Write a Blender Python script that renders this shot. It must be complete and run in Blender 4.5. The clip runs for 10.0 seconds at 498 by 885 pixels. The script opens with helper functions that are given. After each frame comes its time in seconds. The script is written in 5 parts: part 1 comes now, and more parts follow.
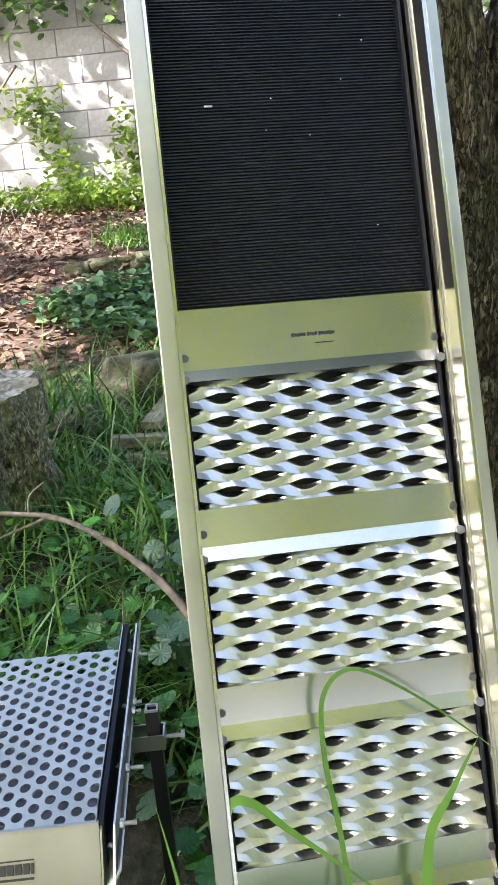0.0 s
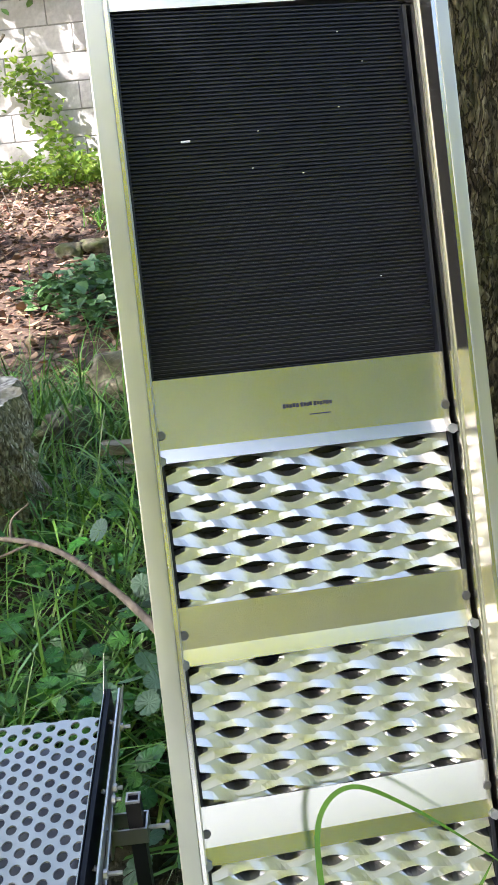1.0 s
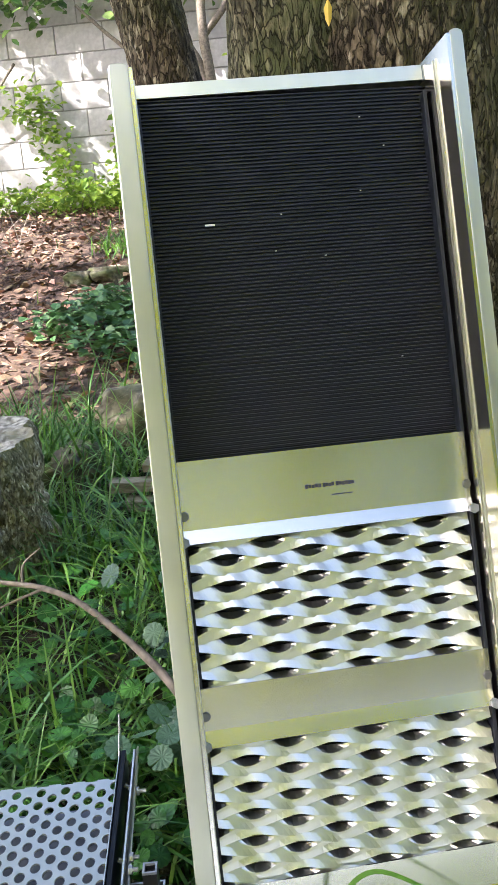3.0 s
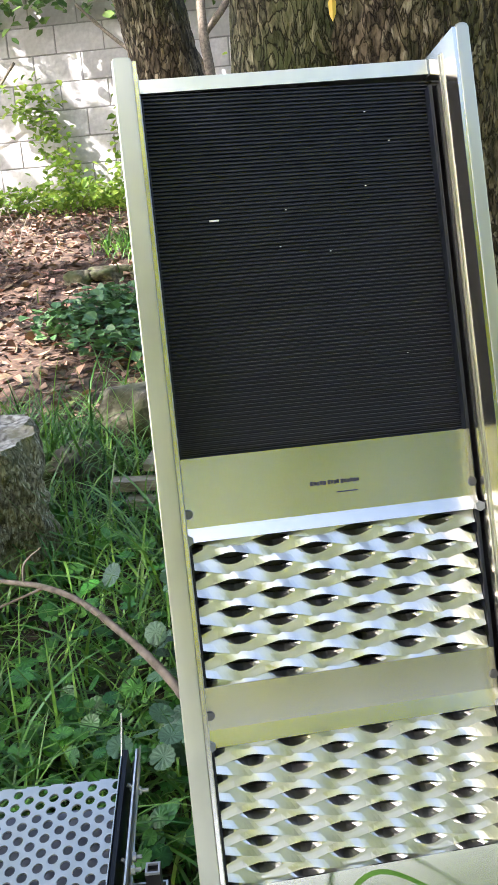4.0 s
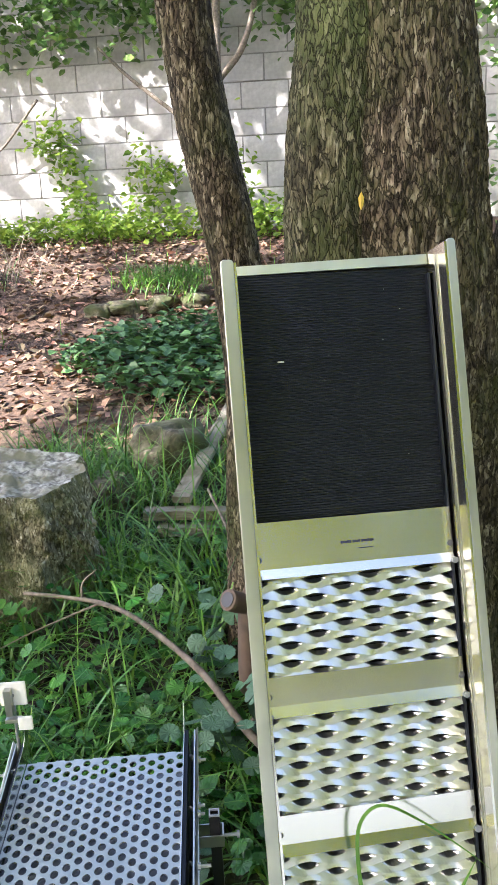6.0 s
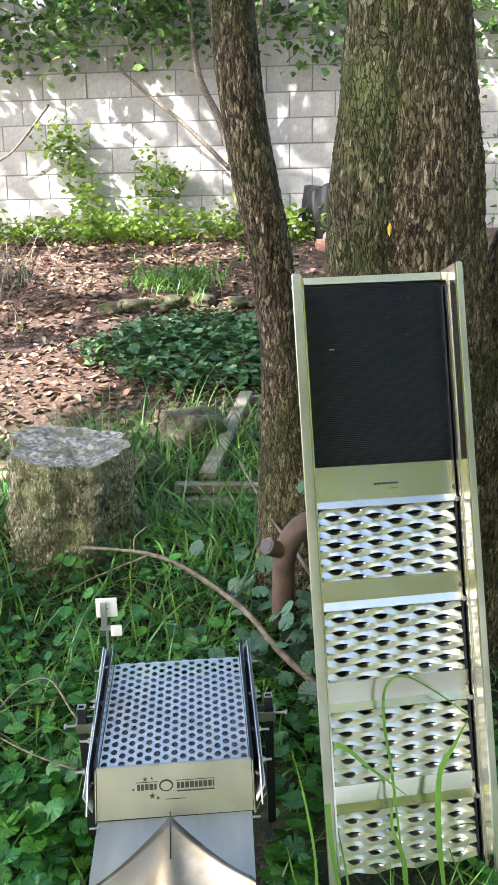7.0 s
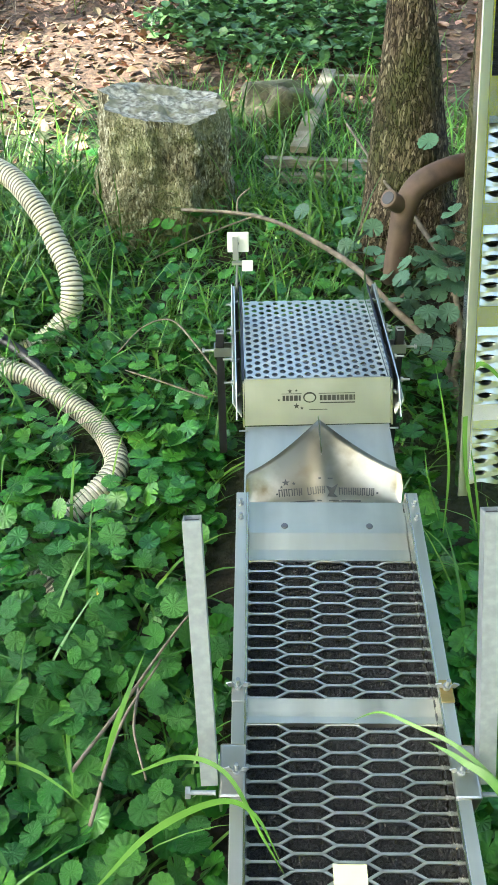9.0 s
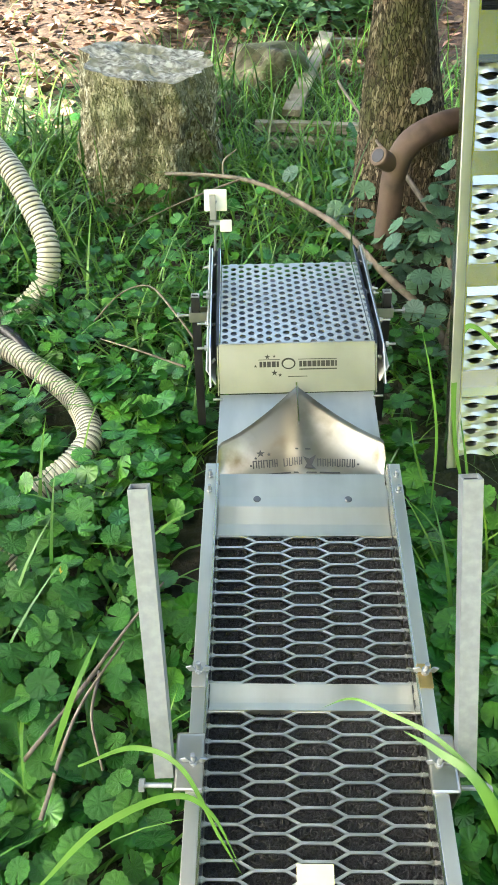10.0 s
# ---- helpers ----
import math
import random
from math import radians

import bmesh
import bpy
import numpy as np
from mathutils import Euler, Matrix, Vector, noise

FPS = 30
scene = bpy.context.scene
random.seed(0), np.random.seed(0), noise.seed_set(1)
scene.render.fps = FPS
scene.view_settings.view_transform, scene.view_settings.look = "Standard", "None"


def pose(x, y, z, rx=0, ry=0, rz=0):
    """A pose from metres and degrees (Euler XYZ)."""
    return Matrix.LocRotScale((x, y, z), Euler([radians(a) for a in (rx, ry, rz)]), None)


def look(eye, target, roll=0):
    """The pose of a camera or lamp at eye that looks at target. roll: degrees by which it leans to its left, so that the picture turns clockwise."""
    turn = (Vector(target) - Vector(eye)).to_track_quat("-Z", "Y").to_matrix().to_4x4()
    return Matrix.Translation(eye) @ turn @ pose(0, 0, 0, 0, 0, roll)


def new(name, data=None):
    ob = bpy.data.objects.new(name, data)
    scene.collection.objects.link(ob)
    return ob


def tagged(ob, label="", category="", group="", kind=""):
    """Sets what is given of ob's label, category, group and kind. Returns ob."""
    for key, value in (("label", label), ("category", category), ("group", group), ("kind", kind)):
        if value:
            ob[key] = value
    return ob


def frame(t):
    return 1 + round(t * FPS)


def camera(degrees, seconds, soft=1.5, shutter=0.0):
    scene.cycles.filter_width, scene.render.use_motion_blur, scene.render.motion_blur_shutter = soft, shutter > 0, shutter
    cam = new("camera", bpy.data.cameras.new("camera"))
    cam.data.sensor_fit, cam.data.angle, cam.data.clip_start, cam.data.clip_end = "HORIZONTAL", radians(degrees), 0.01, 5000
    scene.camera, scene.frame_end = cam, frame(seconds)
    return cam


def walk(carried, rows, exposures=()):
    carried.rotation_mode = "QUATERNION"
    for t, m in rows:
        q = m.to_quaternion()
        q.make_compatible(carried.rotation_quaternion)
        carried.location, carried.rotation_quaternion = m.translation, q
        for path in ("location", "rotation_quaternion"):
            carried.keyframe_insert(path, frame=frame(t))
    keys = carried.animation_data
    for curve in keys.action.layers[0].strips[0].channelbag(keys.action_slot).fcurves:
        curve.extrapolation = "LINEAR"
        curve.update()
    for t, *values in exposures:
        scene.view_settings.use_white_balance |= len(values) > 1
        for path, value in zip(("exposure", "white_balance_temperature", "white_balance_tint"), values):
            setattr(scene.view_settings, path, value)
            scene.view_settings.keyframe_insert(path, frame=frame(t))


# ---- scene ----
cam = camera(34.4, 10.0)
PATH = [
    (0, (0.179, 0.295, 0.984), (-0.045, 2.224, 0.506), -4.1),
    (0.5, (0.185, 0.388, 0.97), (-0.044, 2.299, 0.426), -4.7),
    (1, (0.185, 0.411, 1.057), (-0.043, 2.319, 0.502), -4.5),
    (1.5, (0.17, 0.412, 1.121), (-0.064, 2.326, 0.592), -4.3),
    (2, (0.167, 0.42, 1.127), (-0.066, 2.34, 0.62), -4.2),
    (2.5, (0.173, 0.418, 1.116), (-0.061, 2.338, 0.608), -4.3),
    (4, (0.167, 0.423, 1.106), (-0.066, 2.342, 0.596), -4.3),
    (4.5, (0.17, 0.411, 1.112), (-0.063, 2.33, 0.602), -4.3),
    (5, (0.154, 0.394, 1.141), (-0.079, 2.314, 0.634), -4.2),
    (5.5, (0.154, 0.302, 1.191), (-0.08, 2.228, 0.705), -3.1),
    (5.7, (0.149, 0.235, 1.22), (-0.075, 2.164, 0.743), -2.9),
    (6.8, (0.062, -0.178, 1.298), (-0.115, 1.758, 0.825), -1.1),
    (7, (0.041, -0.239, 1.286), (-0.125, 1.697, 0.813), -1.0),
    (7.5, (-0.049, -0.325, 1.247), (-0.201, 1.606, 0.752), -0.7),
    (8, (-0.127, -0.356, 1.19), (-0.309, 1.507, 0.483), -0.2),
    (8.5, (-0.158, -0.358, 1.146), (-0.349, 1.407, 0.224), 0.6),
    (9, (-0.161, -0.338, 1.103), (-0.363, 1.347, 0.043), 0.4),
    (9.5, (-0.147, -0.31, 1.078), (-0.361, 1.353, -0.012), 0.1),
    (10, (-0.114, -0.272, 1.04), (-0.333, 1.387, -0.056), -0.1),
]
walk(cam, [(t, look(eye, target, roll)) for t, eye, target, roll in PATH], [(0, 2.45, 6100, 17), (5.5, 2.45, 6050, 17), (7.5, 2.45, 6000, 12), (8.5, 2.68, 6000, -1), (10, 2.93, 6550, 4)])

# ---- light ----
SUN = Vector((-0.58, -0.46, 0.68)).normalized()
world = bpy.data.worlds.new("sky")
scene.world = world
world.use_nodes = True
wn = world.node_tree.nodes
sky = wn.new("ShaderNodeTexSky")
sky.sky_type = "NISHITA"
sky.sun_disc = False
sky.dust_density = 4.0
sky.sun_elevation = math.asin(SUN.z)
sky.sun_rotation = math.atan2(SUN.x, SUN.y)
wn["Background"].inputs[1].default_value = 0.15
world.node_tree.links.new(sky.outputs[0], wn["Background"].inputs[0])
sun_data = bpy.data.lights.new("sun", "SUN")
sun_data.energy, sun_data.angle, sun_data.color = 5.0, radians(0.55), (1.0, 0.93, 0.82)
sun = new("sun", sun_data)
sun.matrix_world = look(SUN * 30, (0, 0, 0))


# ---- materials ----
def mat(name, ramp, rough=0.6, metal=0.0, scale=20.0, detail=6.0, bump=0.2, bscale=None, stretch=(1, 1, 1), rvar=0.0,
        trans=0.0, island=0.0, rand=0.0, spec=0.5, second=None, sscale=3.0, sfac=(0.45, 0.6), bdist=0.01, wave=None):
    """Two-scale procedural surface. ramp: 2 or 3 colours; second: a stain colour laid over at a larger scale."""
    m = bpy.data.materials.new(name)
    m.use_nodes = True
    t, l = m.node_tree.nodes, m.node_tree.links
    b = t["Principled BSDF"]
    co = t.new("ShaderNodeTexCoord")
    mp = t.new("ShaderNodeMapping")
    mp.inputs["Scale"].default_value = stretch
    l.new(co.outputs["Object"], mp.inputs[0])
    n = t.new("ShaderNodeTexNoise")
    n.inputs["Scale"].default_value, n.inputs["Detail"].default_value = scale, detail
    l.new(mp.outputs[0], n.inputs["Vector"])
    r = t.new("ShaderNodeValToRGB")
    r.color_ramp.elements[0].position, r.color_ramp.elements[1].position = 0.3, 0.7
    cols = list(ramp)
    r.color_ramp.elements[0].color = (*cols[0], 1)
    r.color_ramp.elements[1].color = (*cols[-1], 1)
    if len(cols) == 3:
        r.color_ramp.elements[0].position, r.color_ramp.elements[1].position = 0.37, 0.64
        e = r.color_ramp.elements.new(0.5)
        e.color = (*cols[1], 1)
    l.new(n.outputs["Fac"], r.inputs[0])
    out = r.outputs[0]
    if second:
        n2 = t.new("ShaderNodeTexNoise")
        n2.inputs["Scale"].default_value, n2.inputs["Detail"].default_value = sscale, 5.0
        l.new(co.outputs["Object"], n2.inputs["Vector"])
        r2 = t.new("ShaderNodeMapRange")
        r2.inputs[1].default_value, r2.inputs[2].default_value = sfac
        l.new(n2.outputs["Fac"], r2.inputs[0])
        mx = t.new("ShaderNodeMix")
        mx.data_type = "RGBA"
        l.new(r2.outputs[0], mx.inputs[0])
        l.new(out, mx.inputs[6])
        mx.inputs[7].default_value = (*second, 1)
        out = mx.outputs[2]
    if island or rand:
        src = t.new("ShaderNodeNewGeometry").outputs["Random Per Island"] if island else t.new("ShaderNodeObjectInfo").outputs["Random"]
        amt = island or rand
        h = t.new("ShaderNodeHueSaturation")
        a = t.new("ShaderNodeMapRange")
        a.inputs[3].default_value, a.inputs[4].default_value = 1 - amt, 1 + amt
        l.new(src, a.inputs[0])
        l.new(a.outputs[0], h.inputs["Value"])
        a2 = t.new("ShaderNodeMapRange")
        a2.inputs[3].default_value, a2.inputs[4].default_value = 0.5 + 0.05 * amt, 0.5 - 0.05 * amt
        l.new(src, a2.inputs[0])
        l.new(a2.outputs[0], h.inputs["Hue"])
        l.new(out, h.inputs["Color"])
        out = h.outputs[0]
    l.new(out, b.inputs["Base Color"])
    b.inputs["Metallic"].default_value = metal
    b.inputs["Roughness"].default_value = rough
    b.inputs["Specular IOR Level"].default_value = spec
    if rvar:
        a = t.new("ShaderNodeMapRange")
        a.inputs[3].default_value, a.inputs[4].default_value = max(0.03, rough - rvar), rough + rvar
        l.new(n.outputs["Fac"], a.inputs[0])
        l.new(a.outputs[0], b.inputs["Roughness"])
    if bump:
        bp = t.new("ShaderNodeBump")
        bp.inputs["Strength"].default_value, bp.inputs["Distance"].default_value = bump, bdist
        src = n.outputs["Fac"]
        if bscale:
            n3 = t.new("ShaderNodeTexNoise")
            n3.inputs["Scale"].default_value, n3.inputs["Detail"].default_value = bscale, 8.0
            l.new(mp.outputs[0], n3.inputs["Vector"])
            src = n3.outputs["Fac"]
        l.new(src, bp.inputs["Height"])
        l.new(bp.outputs[0], b.inputs["Normal"])
    if trans:
        tr = t.new("ShaderNodeBsdfTranslucent")
        l.new(out, tr.inputs["Color"])
        ms = t.new("ShaderNodeMixShader")
        ms.inputs[0].default_value = trans
        l.new(b.outputs[0], ms.inputs[1])
        l.new(tr.outputs[0], ms.inputs[2])
        l.new(ms.outputs[0], t["Material Output"].inputs[0])
    return m


STEEL_BRUSHED = mat("brushed_steel", [(0.36, 0.36, 0.34), (0.46, 0.46, 0.43)], 0.42, 1.0, 12, bump=0.05, bscale=30, rvar=0.1, bdist=0.002)
STEEL = mat("stainless_steel", [(0.58, 0.565, 0.50), (0.67, 0.655, 0.59)], 0.20, 1.0, 5, bump=0.05, bscale=12, rvar=0.08, bdist=0.003)
STEEL_DULL = mat("dull_steel", [(0.42, 0.41, 0.37), (0.54, 0.53, 0.49)], 0.36, 1.0, 14, bump=0.1, bscale=30, rvar=0.1, second=(0.27, 0.24, 0.18), sscale=9, sfac=(0.55, 0.75), bdist=0.002)
STAINED = mat("stained_steel", [(0.20, 0.18, 0.135), (0.31, 0.29, 0.235), (0.42, 0.40, 0.345)], 0.40, 1.0, 9, bump=0.12, bscale=12, rvar=0.1, second=(0.15, 0.12, 0.07), sscale=13, sfac=(0.55, 0.72), bdist=0.004)
ALU = mat("aluminium_profile", [(0.68, 0.68, 0.63), (0.75, 0.75, 0.70)], 0.36, 1.0, 40, bump=0.06, stretch=(1, 0.05, 1), rvar=0.07, bdist=0.001)
MESH_ALU = mat("expanded_aluminium", [(0.62, 0.62, 0.59), (0.72, 0.72, 0.69)], 0.33, 1.0, 60, bump=0.08, rvar=0.08, bdist=0.001)
GALV = mat("galvanised_steel", [(0.27, 0.29, 0.31), (0.30, 0.32, 0.34), (0.34, 0.36, 0.38)], 0.45, 0.55, 90, bump=0.1, rvar=0.12, bdist=0.001)
RUBBER = mat("black_rubber", [(0.006, 0.008, 0.013), (0.011, 0.014, 0.022)], 0.42, 0, 60, bump=0.1, rvar=0.08, bdist=0.001, spec=0.36, second=(0.011, 0.014, 0.023), sscale=3, sfac=(0.4, 0.9))
FLANGE = mat("worn_aluminium_flange", [(0.50, 0.50, 0.44), (0.60, 0.60, 0.54)], 0.40, 1.0, 30, bump=0.10, bscale=55, stretch=(1, 0.04, 1), rvar=0.14, second=(0.40, 0.40, 0.35), sscale=7, sfac=(0.48, 0.75), bdist=0.001)
MOSS_MAT = mat("black_fibre_mat", [(0.006, 0.006, 0.006), (0.03, 0.03, 0.03)], 0.55, 0, 420, bump=1.0, bdist=0.004)
FIBRE = mat("black_wiry_fibre", [(0.018, 0.019, 0.020), (0.035, 0.036, 0.038)], 0.34, 0, 60, bump=0, spec=0.6, island=0.5)
INK = mat("engraved_ink", [(0.02, 0.02, 0.02), (0.035, 0.033, 0.03)], 0.6, 0, 200, bump=0)
TAG = mat("pale_yellow_sticker", [(0.72, 0.68, 0.36), (0.78, 0.74, 0.44)], 0.5, 0, 30, bump=0.05)
WHITE_PL = mat("white_plastic", [(0.74, 0.74, 0.72), (0.82, 0.82, 0.80)], 0.4, 0, 30, bump=0.05)
BRASS = mat("tarnished_brass", [(0.45, 0.32, 0.12), (0.6, 0.45, 0.2)], 0.35, 1, 40, bump=0.05)
def flaky(name, size, stretch, cols, moss, moss_fac, bump=0.9, crack_w=0.10, warp=0.06):
    """Bark of many small plates, each of its own tone, with moss in patches."""
    m = bpy.data.materials.new(name)
    m.use_nodes = True
    t, l = m.node_tree.nodes, m.node_tree.links
    b = t["Principled BSDF"]
    co = t.new("ShaderNodeTexCoord")
    mp = t.new("ShaderNodeMapping")
    mp.inputs["Scale"].default_value = (1, 1, stretch)
    l.new(co.outputs["Object"], mp.inputs[0])
    wob = t.new("ShaderNodeTexNoise")
    wob.inputs["Scale"].default_value, wob.inputs["Detail"].default_value = size * 0.4, 5
    l.new(mp.outputs[0], wob.inputs["Vector"])
    mix = t.new("ShaderNodeVectorMath")
    mix.operation = "MULTIPLY_ADD"
    mix.inputs[1].default_value = (warp, warp, warp)
    l.new(wob.outputs["Color"], mix.inputs[0])
    l.new(mp.outputs[0], mix.inputs[2])
    vo = t.new("ShaderNodeTexVoronoi")
    vo.inputs["Scale"].default_value = size
    l.new(mix.outputs[0], vo.inputs["Vector"])
    n = t.new("ShaderNodeTexNoise")
    n.inputs["Scale"].default_value, n.inputs["Detail"].default_value = size * 1.6, 6
    l.new(mp.outputs[0], n.inputs["Vector"])
    sep = t.new("ShaderNodeSeparateColor")
    l.new(vo.outputs["Color"], sep.inputs[0])
    add = t.new("ShaderNodeMath")
    add.operation = "MULTIPLY_ADD"
    add.inputs[1].default_value = 0.55
    l.new(sep.outputs[0], add.inputs[0])
    sc = t.new("ShaderNodeMath")
    sc.operation = "MULTIPLY_ADD"
    sc.inputs[1].default_value, sc.inputs[2].default_value = 1.5, -0.5
    l.new(n.outputs["Fac"], sc.inputs[0])
    l.new(sc.outputs[0], add.inputs[2])
    edge = t.new("ShaderNodeTexVoronoi")
    edge.feature = "DISTANCE_TO_EDGE"
    edge.inputs["Scale"].default_value = size
    l.new(mix.outputs[0], edge.inputs["Vector"])
    crack = t.new("ShaderNodeMapRange")
    crack.inputs[1].default_value, crack.inputs[2].default_value, crack.inputs[3].default_value = 0.0, crack_w, 0.12
    l.new(edge.outputs["Distance"], crack.inputs[0])
    high = t.new("ShaderNodeMath")
    high.operation = "MULTIPLY_ADD"
    high.inputs[1].default_value = 0.7
    l.new(crack.outputs[0], high.inputs[0])
    l.new(add.outputs[0], high.inputs[2])
    r = t.new("ShaderNodeValToRGB")
    e = r.color_ramp.elements
    e[0].position, e[1].position = 0.1, 0.95
    e[0].color, e[1].color = (*cols[0], 1), (*cols[3], 1)
    for p, c in ((0.42, cols[1]), (0.72, cols[2])):
        e.new(p).color = (*c, 1)
    l.new(add.outputs[0], r.inputs[0])
    n2 = t.new("ShaderNodeTexNoise")
    n2.inputs["Scale"].default_value, n2.inputs["Detail"].default_value = 7, 7
    l.new(co.outputs["Object"], n2.inputs["Vector"])
    mr = t.new("ShaderNodeMapRange")
    mr.inputs[1].default_value, mr.inputs[2].default_value, mr.inputs[4].default_value = moss_fac[0], moss_fac[1], 0.75
    l.new(n2.outputs["Fac"], mr.inputs[0])
    mx = t.new("ShaderNodeMix")
    mx.data_type = "RGBA"
    l.new(mr.outputs[0], mx.inputs[0])
    l.new(r.outputs[0], mx.inputs[6])
    mx.inputs[7].default_value = (*moss, 1)
    deep = t.new("ShaderNodeMix")
    deep.data_type = "RGBA"
    l.new(crack.outputs[0], deep.inputs[0])
    deep.inputs[6].default_value = (*[c * 0.8 for c in cols[0]], 1)
    l.new(mx.outputs[2], deep.inputs[7])
    l.new(deep.outputs[2], b.inputs["Base Color"])
    b.inputs["Roughness"].default_value = 0.9
    b.inputs["Specular IOR Level"].default_value = 0.2
    bp = t.new("ShaderNodeBump")
    bp.inputs["Strength"].default_value, bp.inputs["Distance"].default_value = bump, 0.006
    l.new(high.outputs[0], bp.inputs["Height"])
    l.new(bp.outputs[0], b.inputs["Normal"])
    return m


BARK = flaky("tree_bark", 95, 0.34, [(0.017, 0.012, 0.008), (0.078, 0.060, 0.038), (0.175, 0.138, 0.090), (0.36, 0.31, 0.22)], (0.062, 0.075, 0.022), (0.46, 0.72))
BARK_MOSS = flaky("mossy_bark", 95, 0.36, [(0.015, 0.012, 0.007), (0.068, 0.060, 0.034), (0.16, 0.138, 0.082), (0.34, 0.30, 0.20)], (0.080, 0.100, 0.032), (0.42, 0.68))
STUMP = flaky("lichened_old_wood", 85, 0.45, [(0.06, 0.052, 0.032), (0.19, 0.17, 0.105), (0.33, 0.305, 0.21), (0.58, 0.56, 0.45)], (0.20, 0.225, 0.11), (0.42, 0.70), 1.0, 0.05, 0.10)
STUMP_TOP = mat("grey_weathered_stump_top", [(0.11, 0.105, 0.09), (0.25, 0.25, 0.225), (0.42, 0.42, 0.38)], 0.9, 0, 70, 8, bump=0.5, bdist=0.005, second=(0.16, 0.155, 0.10), sscale=14)
ROCK = mat("mossy_rock", [(0.045, 0.04, 0.028), (0.10, 0.09, 0.06), (0.19, 0.175, 0.12)], 0.9, 0, 38, 9, bump=0.9, second=(0.060, 0.072, 0.024), sscale=9, sfac=(0.40, 0.58), bdist=0.008)
BANK = mat("bank_stone", [(0.05, 0.038, 0.026), (0.17, 0.13, 0.09)], 0.9, 0, 9, 8, bump=0.5, second=(0.10, 0.11, 0.035), sscale=4, sfac=(0.50, 0.68), bdist=0.008)
PLANK = mat("grey_weathered_plank", [(0.16, 0.14, 0.105), (0.34, 0.31, 0.25)], 0.85, 0, 30, 7, bump=0.6, stretch=(1, 12, 12), second=(0.13, 0.12, 0.07), sscale=8, bdist=0.004)
CLAY = mat("rusty_clay_pipe", [(0.050, 0.032, 0.024), (0.115, 0.074, 0.054)], 0.75, 0, 22, 8, bump=0.5, second=(0.11, 0.075, 0.05), sscale=12, bdist=0.004)
TWIG = mat("dry_twig", [(0.085, 0.070, 0.053), (0.22, 0.185, 0.145)], 0.85, 0, 60, 6, bump=0.5, bdist=0.003)
SOIL = mat("garden_soil", [(0.007, 0.005, 0.0035), (0.018, 0.013, 0.009), (0.042, 0.030, 0.020)], 0.95, 0, 24, 10, bump=1.0, second=(0.035, 0.05, 0.016), sscale=1.1, bdist=0.03)
def by_slope(m, y0, y1, colour):
    """Blends the ground's colour into leaf mould up the slope."""
    t, l = m.node_tree.nodes, m.node_tree.links
    b = t["Principled BSDF"]
    old = b.inputs["Base Color"].links[0].from_socket
    co = t.new("ShaderNodeTexCoord")
    sep = t.new("ShaderNodeSeparateXYZ")
    l.new(co.outputs["Object"], sep.inputs[0])
    r = t.new("ShaderNodeMapRange")
    r.inputs[1].default_value, r.inputs[2].default_value = y0, y1
    l.new(sep.outputs[1], r.inputs[0])
    n = t.new("ShaderNodeTexNoise")
    n.inputs["Scale"].default_value, n.inputs["Detail"].default_value = 35, 6
    l.new(co.outputs["Object"], n.inputs["Vector"])
    ramp = t.new("ShaderNodeValToRGB")
    ramp.color_ramp.elements[0].position, ramp.color_ramp.elements[1].position = 0.35, 0.65
    ramp.color_ramp.elements[0].color = (*[c * 0.35 for c in colour], 1)
    ramp.color_ramp.elements[1].color = (*colour, 1)
    l.new(n.outputs["Fac"], ramp.inputs[0])
    mx = t.new("ShaderNodeMix")
    mx.data_type = "RGBA"
    l.new(r.outputs[0], mx.inputs[0])
    l.new(old, mx.inputs[6])
    l.new(ramp.outputs[0], mx.inputs[7])
    l.new(mx.outputs[2], b.inputs["Base Color"])


by_slope(SOIL, 2.7, 3.3, (0.11, 0.066, 0.044))
BLOCK = mat("concrete_block", [(0.40, 0.39, 0.385), (0.52, 0.505, 0.50)], 0.9, 0, 30, 9, bump=0.5, second=(0.34, 0.325, 0.32), sscale=2.4, sfac=(0.45, 0.75), rand=0.07, bdist=0.006)
MORTAR = mat("grey_mortar", [(0.20, 0.195, 0.19), (0.30, 0.29, 0.28)], 0.95, 0, 40, 8, bump=0.6, bdist=0.005)
GRASS = mat("grass_blade", [(0.052, 0.150, 0.016), (0.115, 0.265, 0.036)], 0.40, 0, 5, bump=0, trans=0.14, island=0.5)
LEAF = mat("ground_ivy_leaf", [(0.018, 0.098, 0.010), (0.056, 0.220, 0.022)], 0.40, 0, 60, bump=0.6, trans=0.10, rand=0.3, bdist=0.003)
LEAFS = mat("ground_ivy_leaves", [(0.018, 0.098, 0.010), (0.056, 0.220, 0.022)], 0.40, 0, 60, bump=0.6, trans=0.10, island=0.36, bdist=0.003)
PATCH = mat("low_dark_leaves", [(0.055, 0.135, 0.04), (0.10, 0.21, 0.07)], 0.45, 0, 30, bump=0.2, trans=0.2, island=0.3)
VINE = mat("vine_leaves", [(0.13, 0.24, 0.03), (0.28, 0.40, 0.06)], 0.4, 0, 20, bump=0.1, trans=0.4, island=0.35)
IVY = mat("ivy_leaves", [(0.06, 0.13, 0.04), (0.16, 0.28, 0.07)], 0.35, 0, 20, bump=0.1, trans=0.3, island=0.45)
CROWN = mat("crown_leaves", [(0.08, 0.14, 0.025), (0.16, 0.24, 0.05)], 0.5, 0, 10, bump=0, trans=0.5, island=0.4)
# sunlight is put into this yellow-green, for the steel to mirror
HEDGE = mat("sun_coloured_hedge_leaves", [(0.46, 0.49, 0.014), (0.64, 0.66, 0.022)], 0.7, 0, 10, bump=0, trans=0.78, island=0.2, spec=0.1)
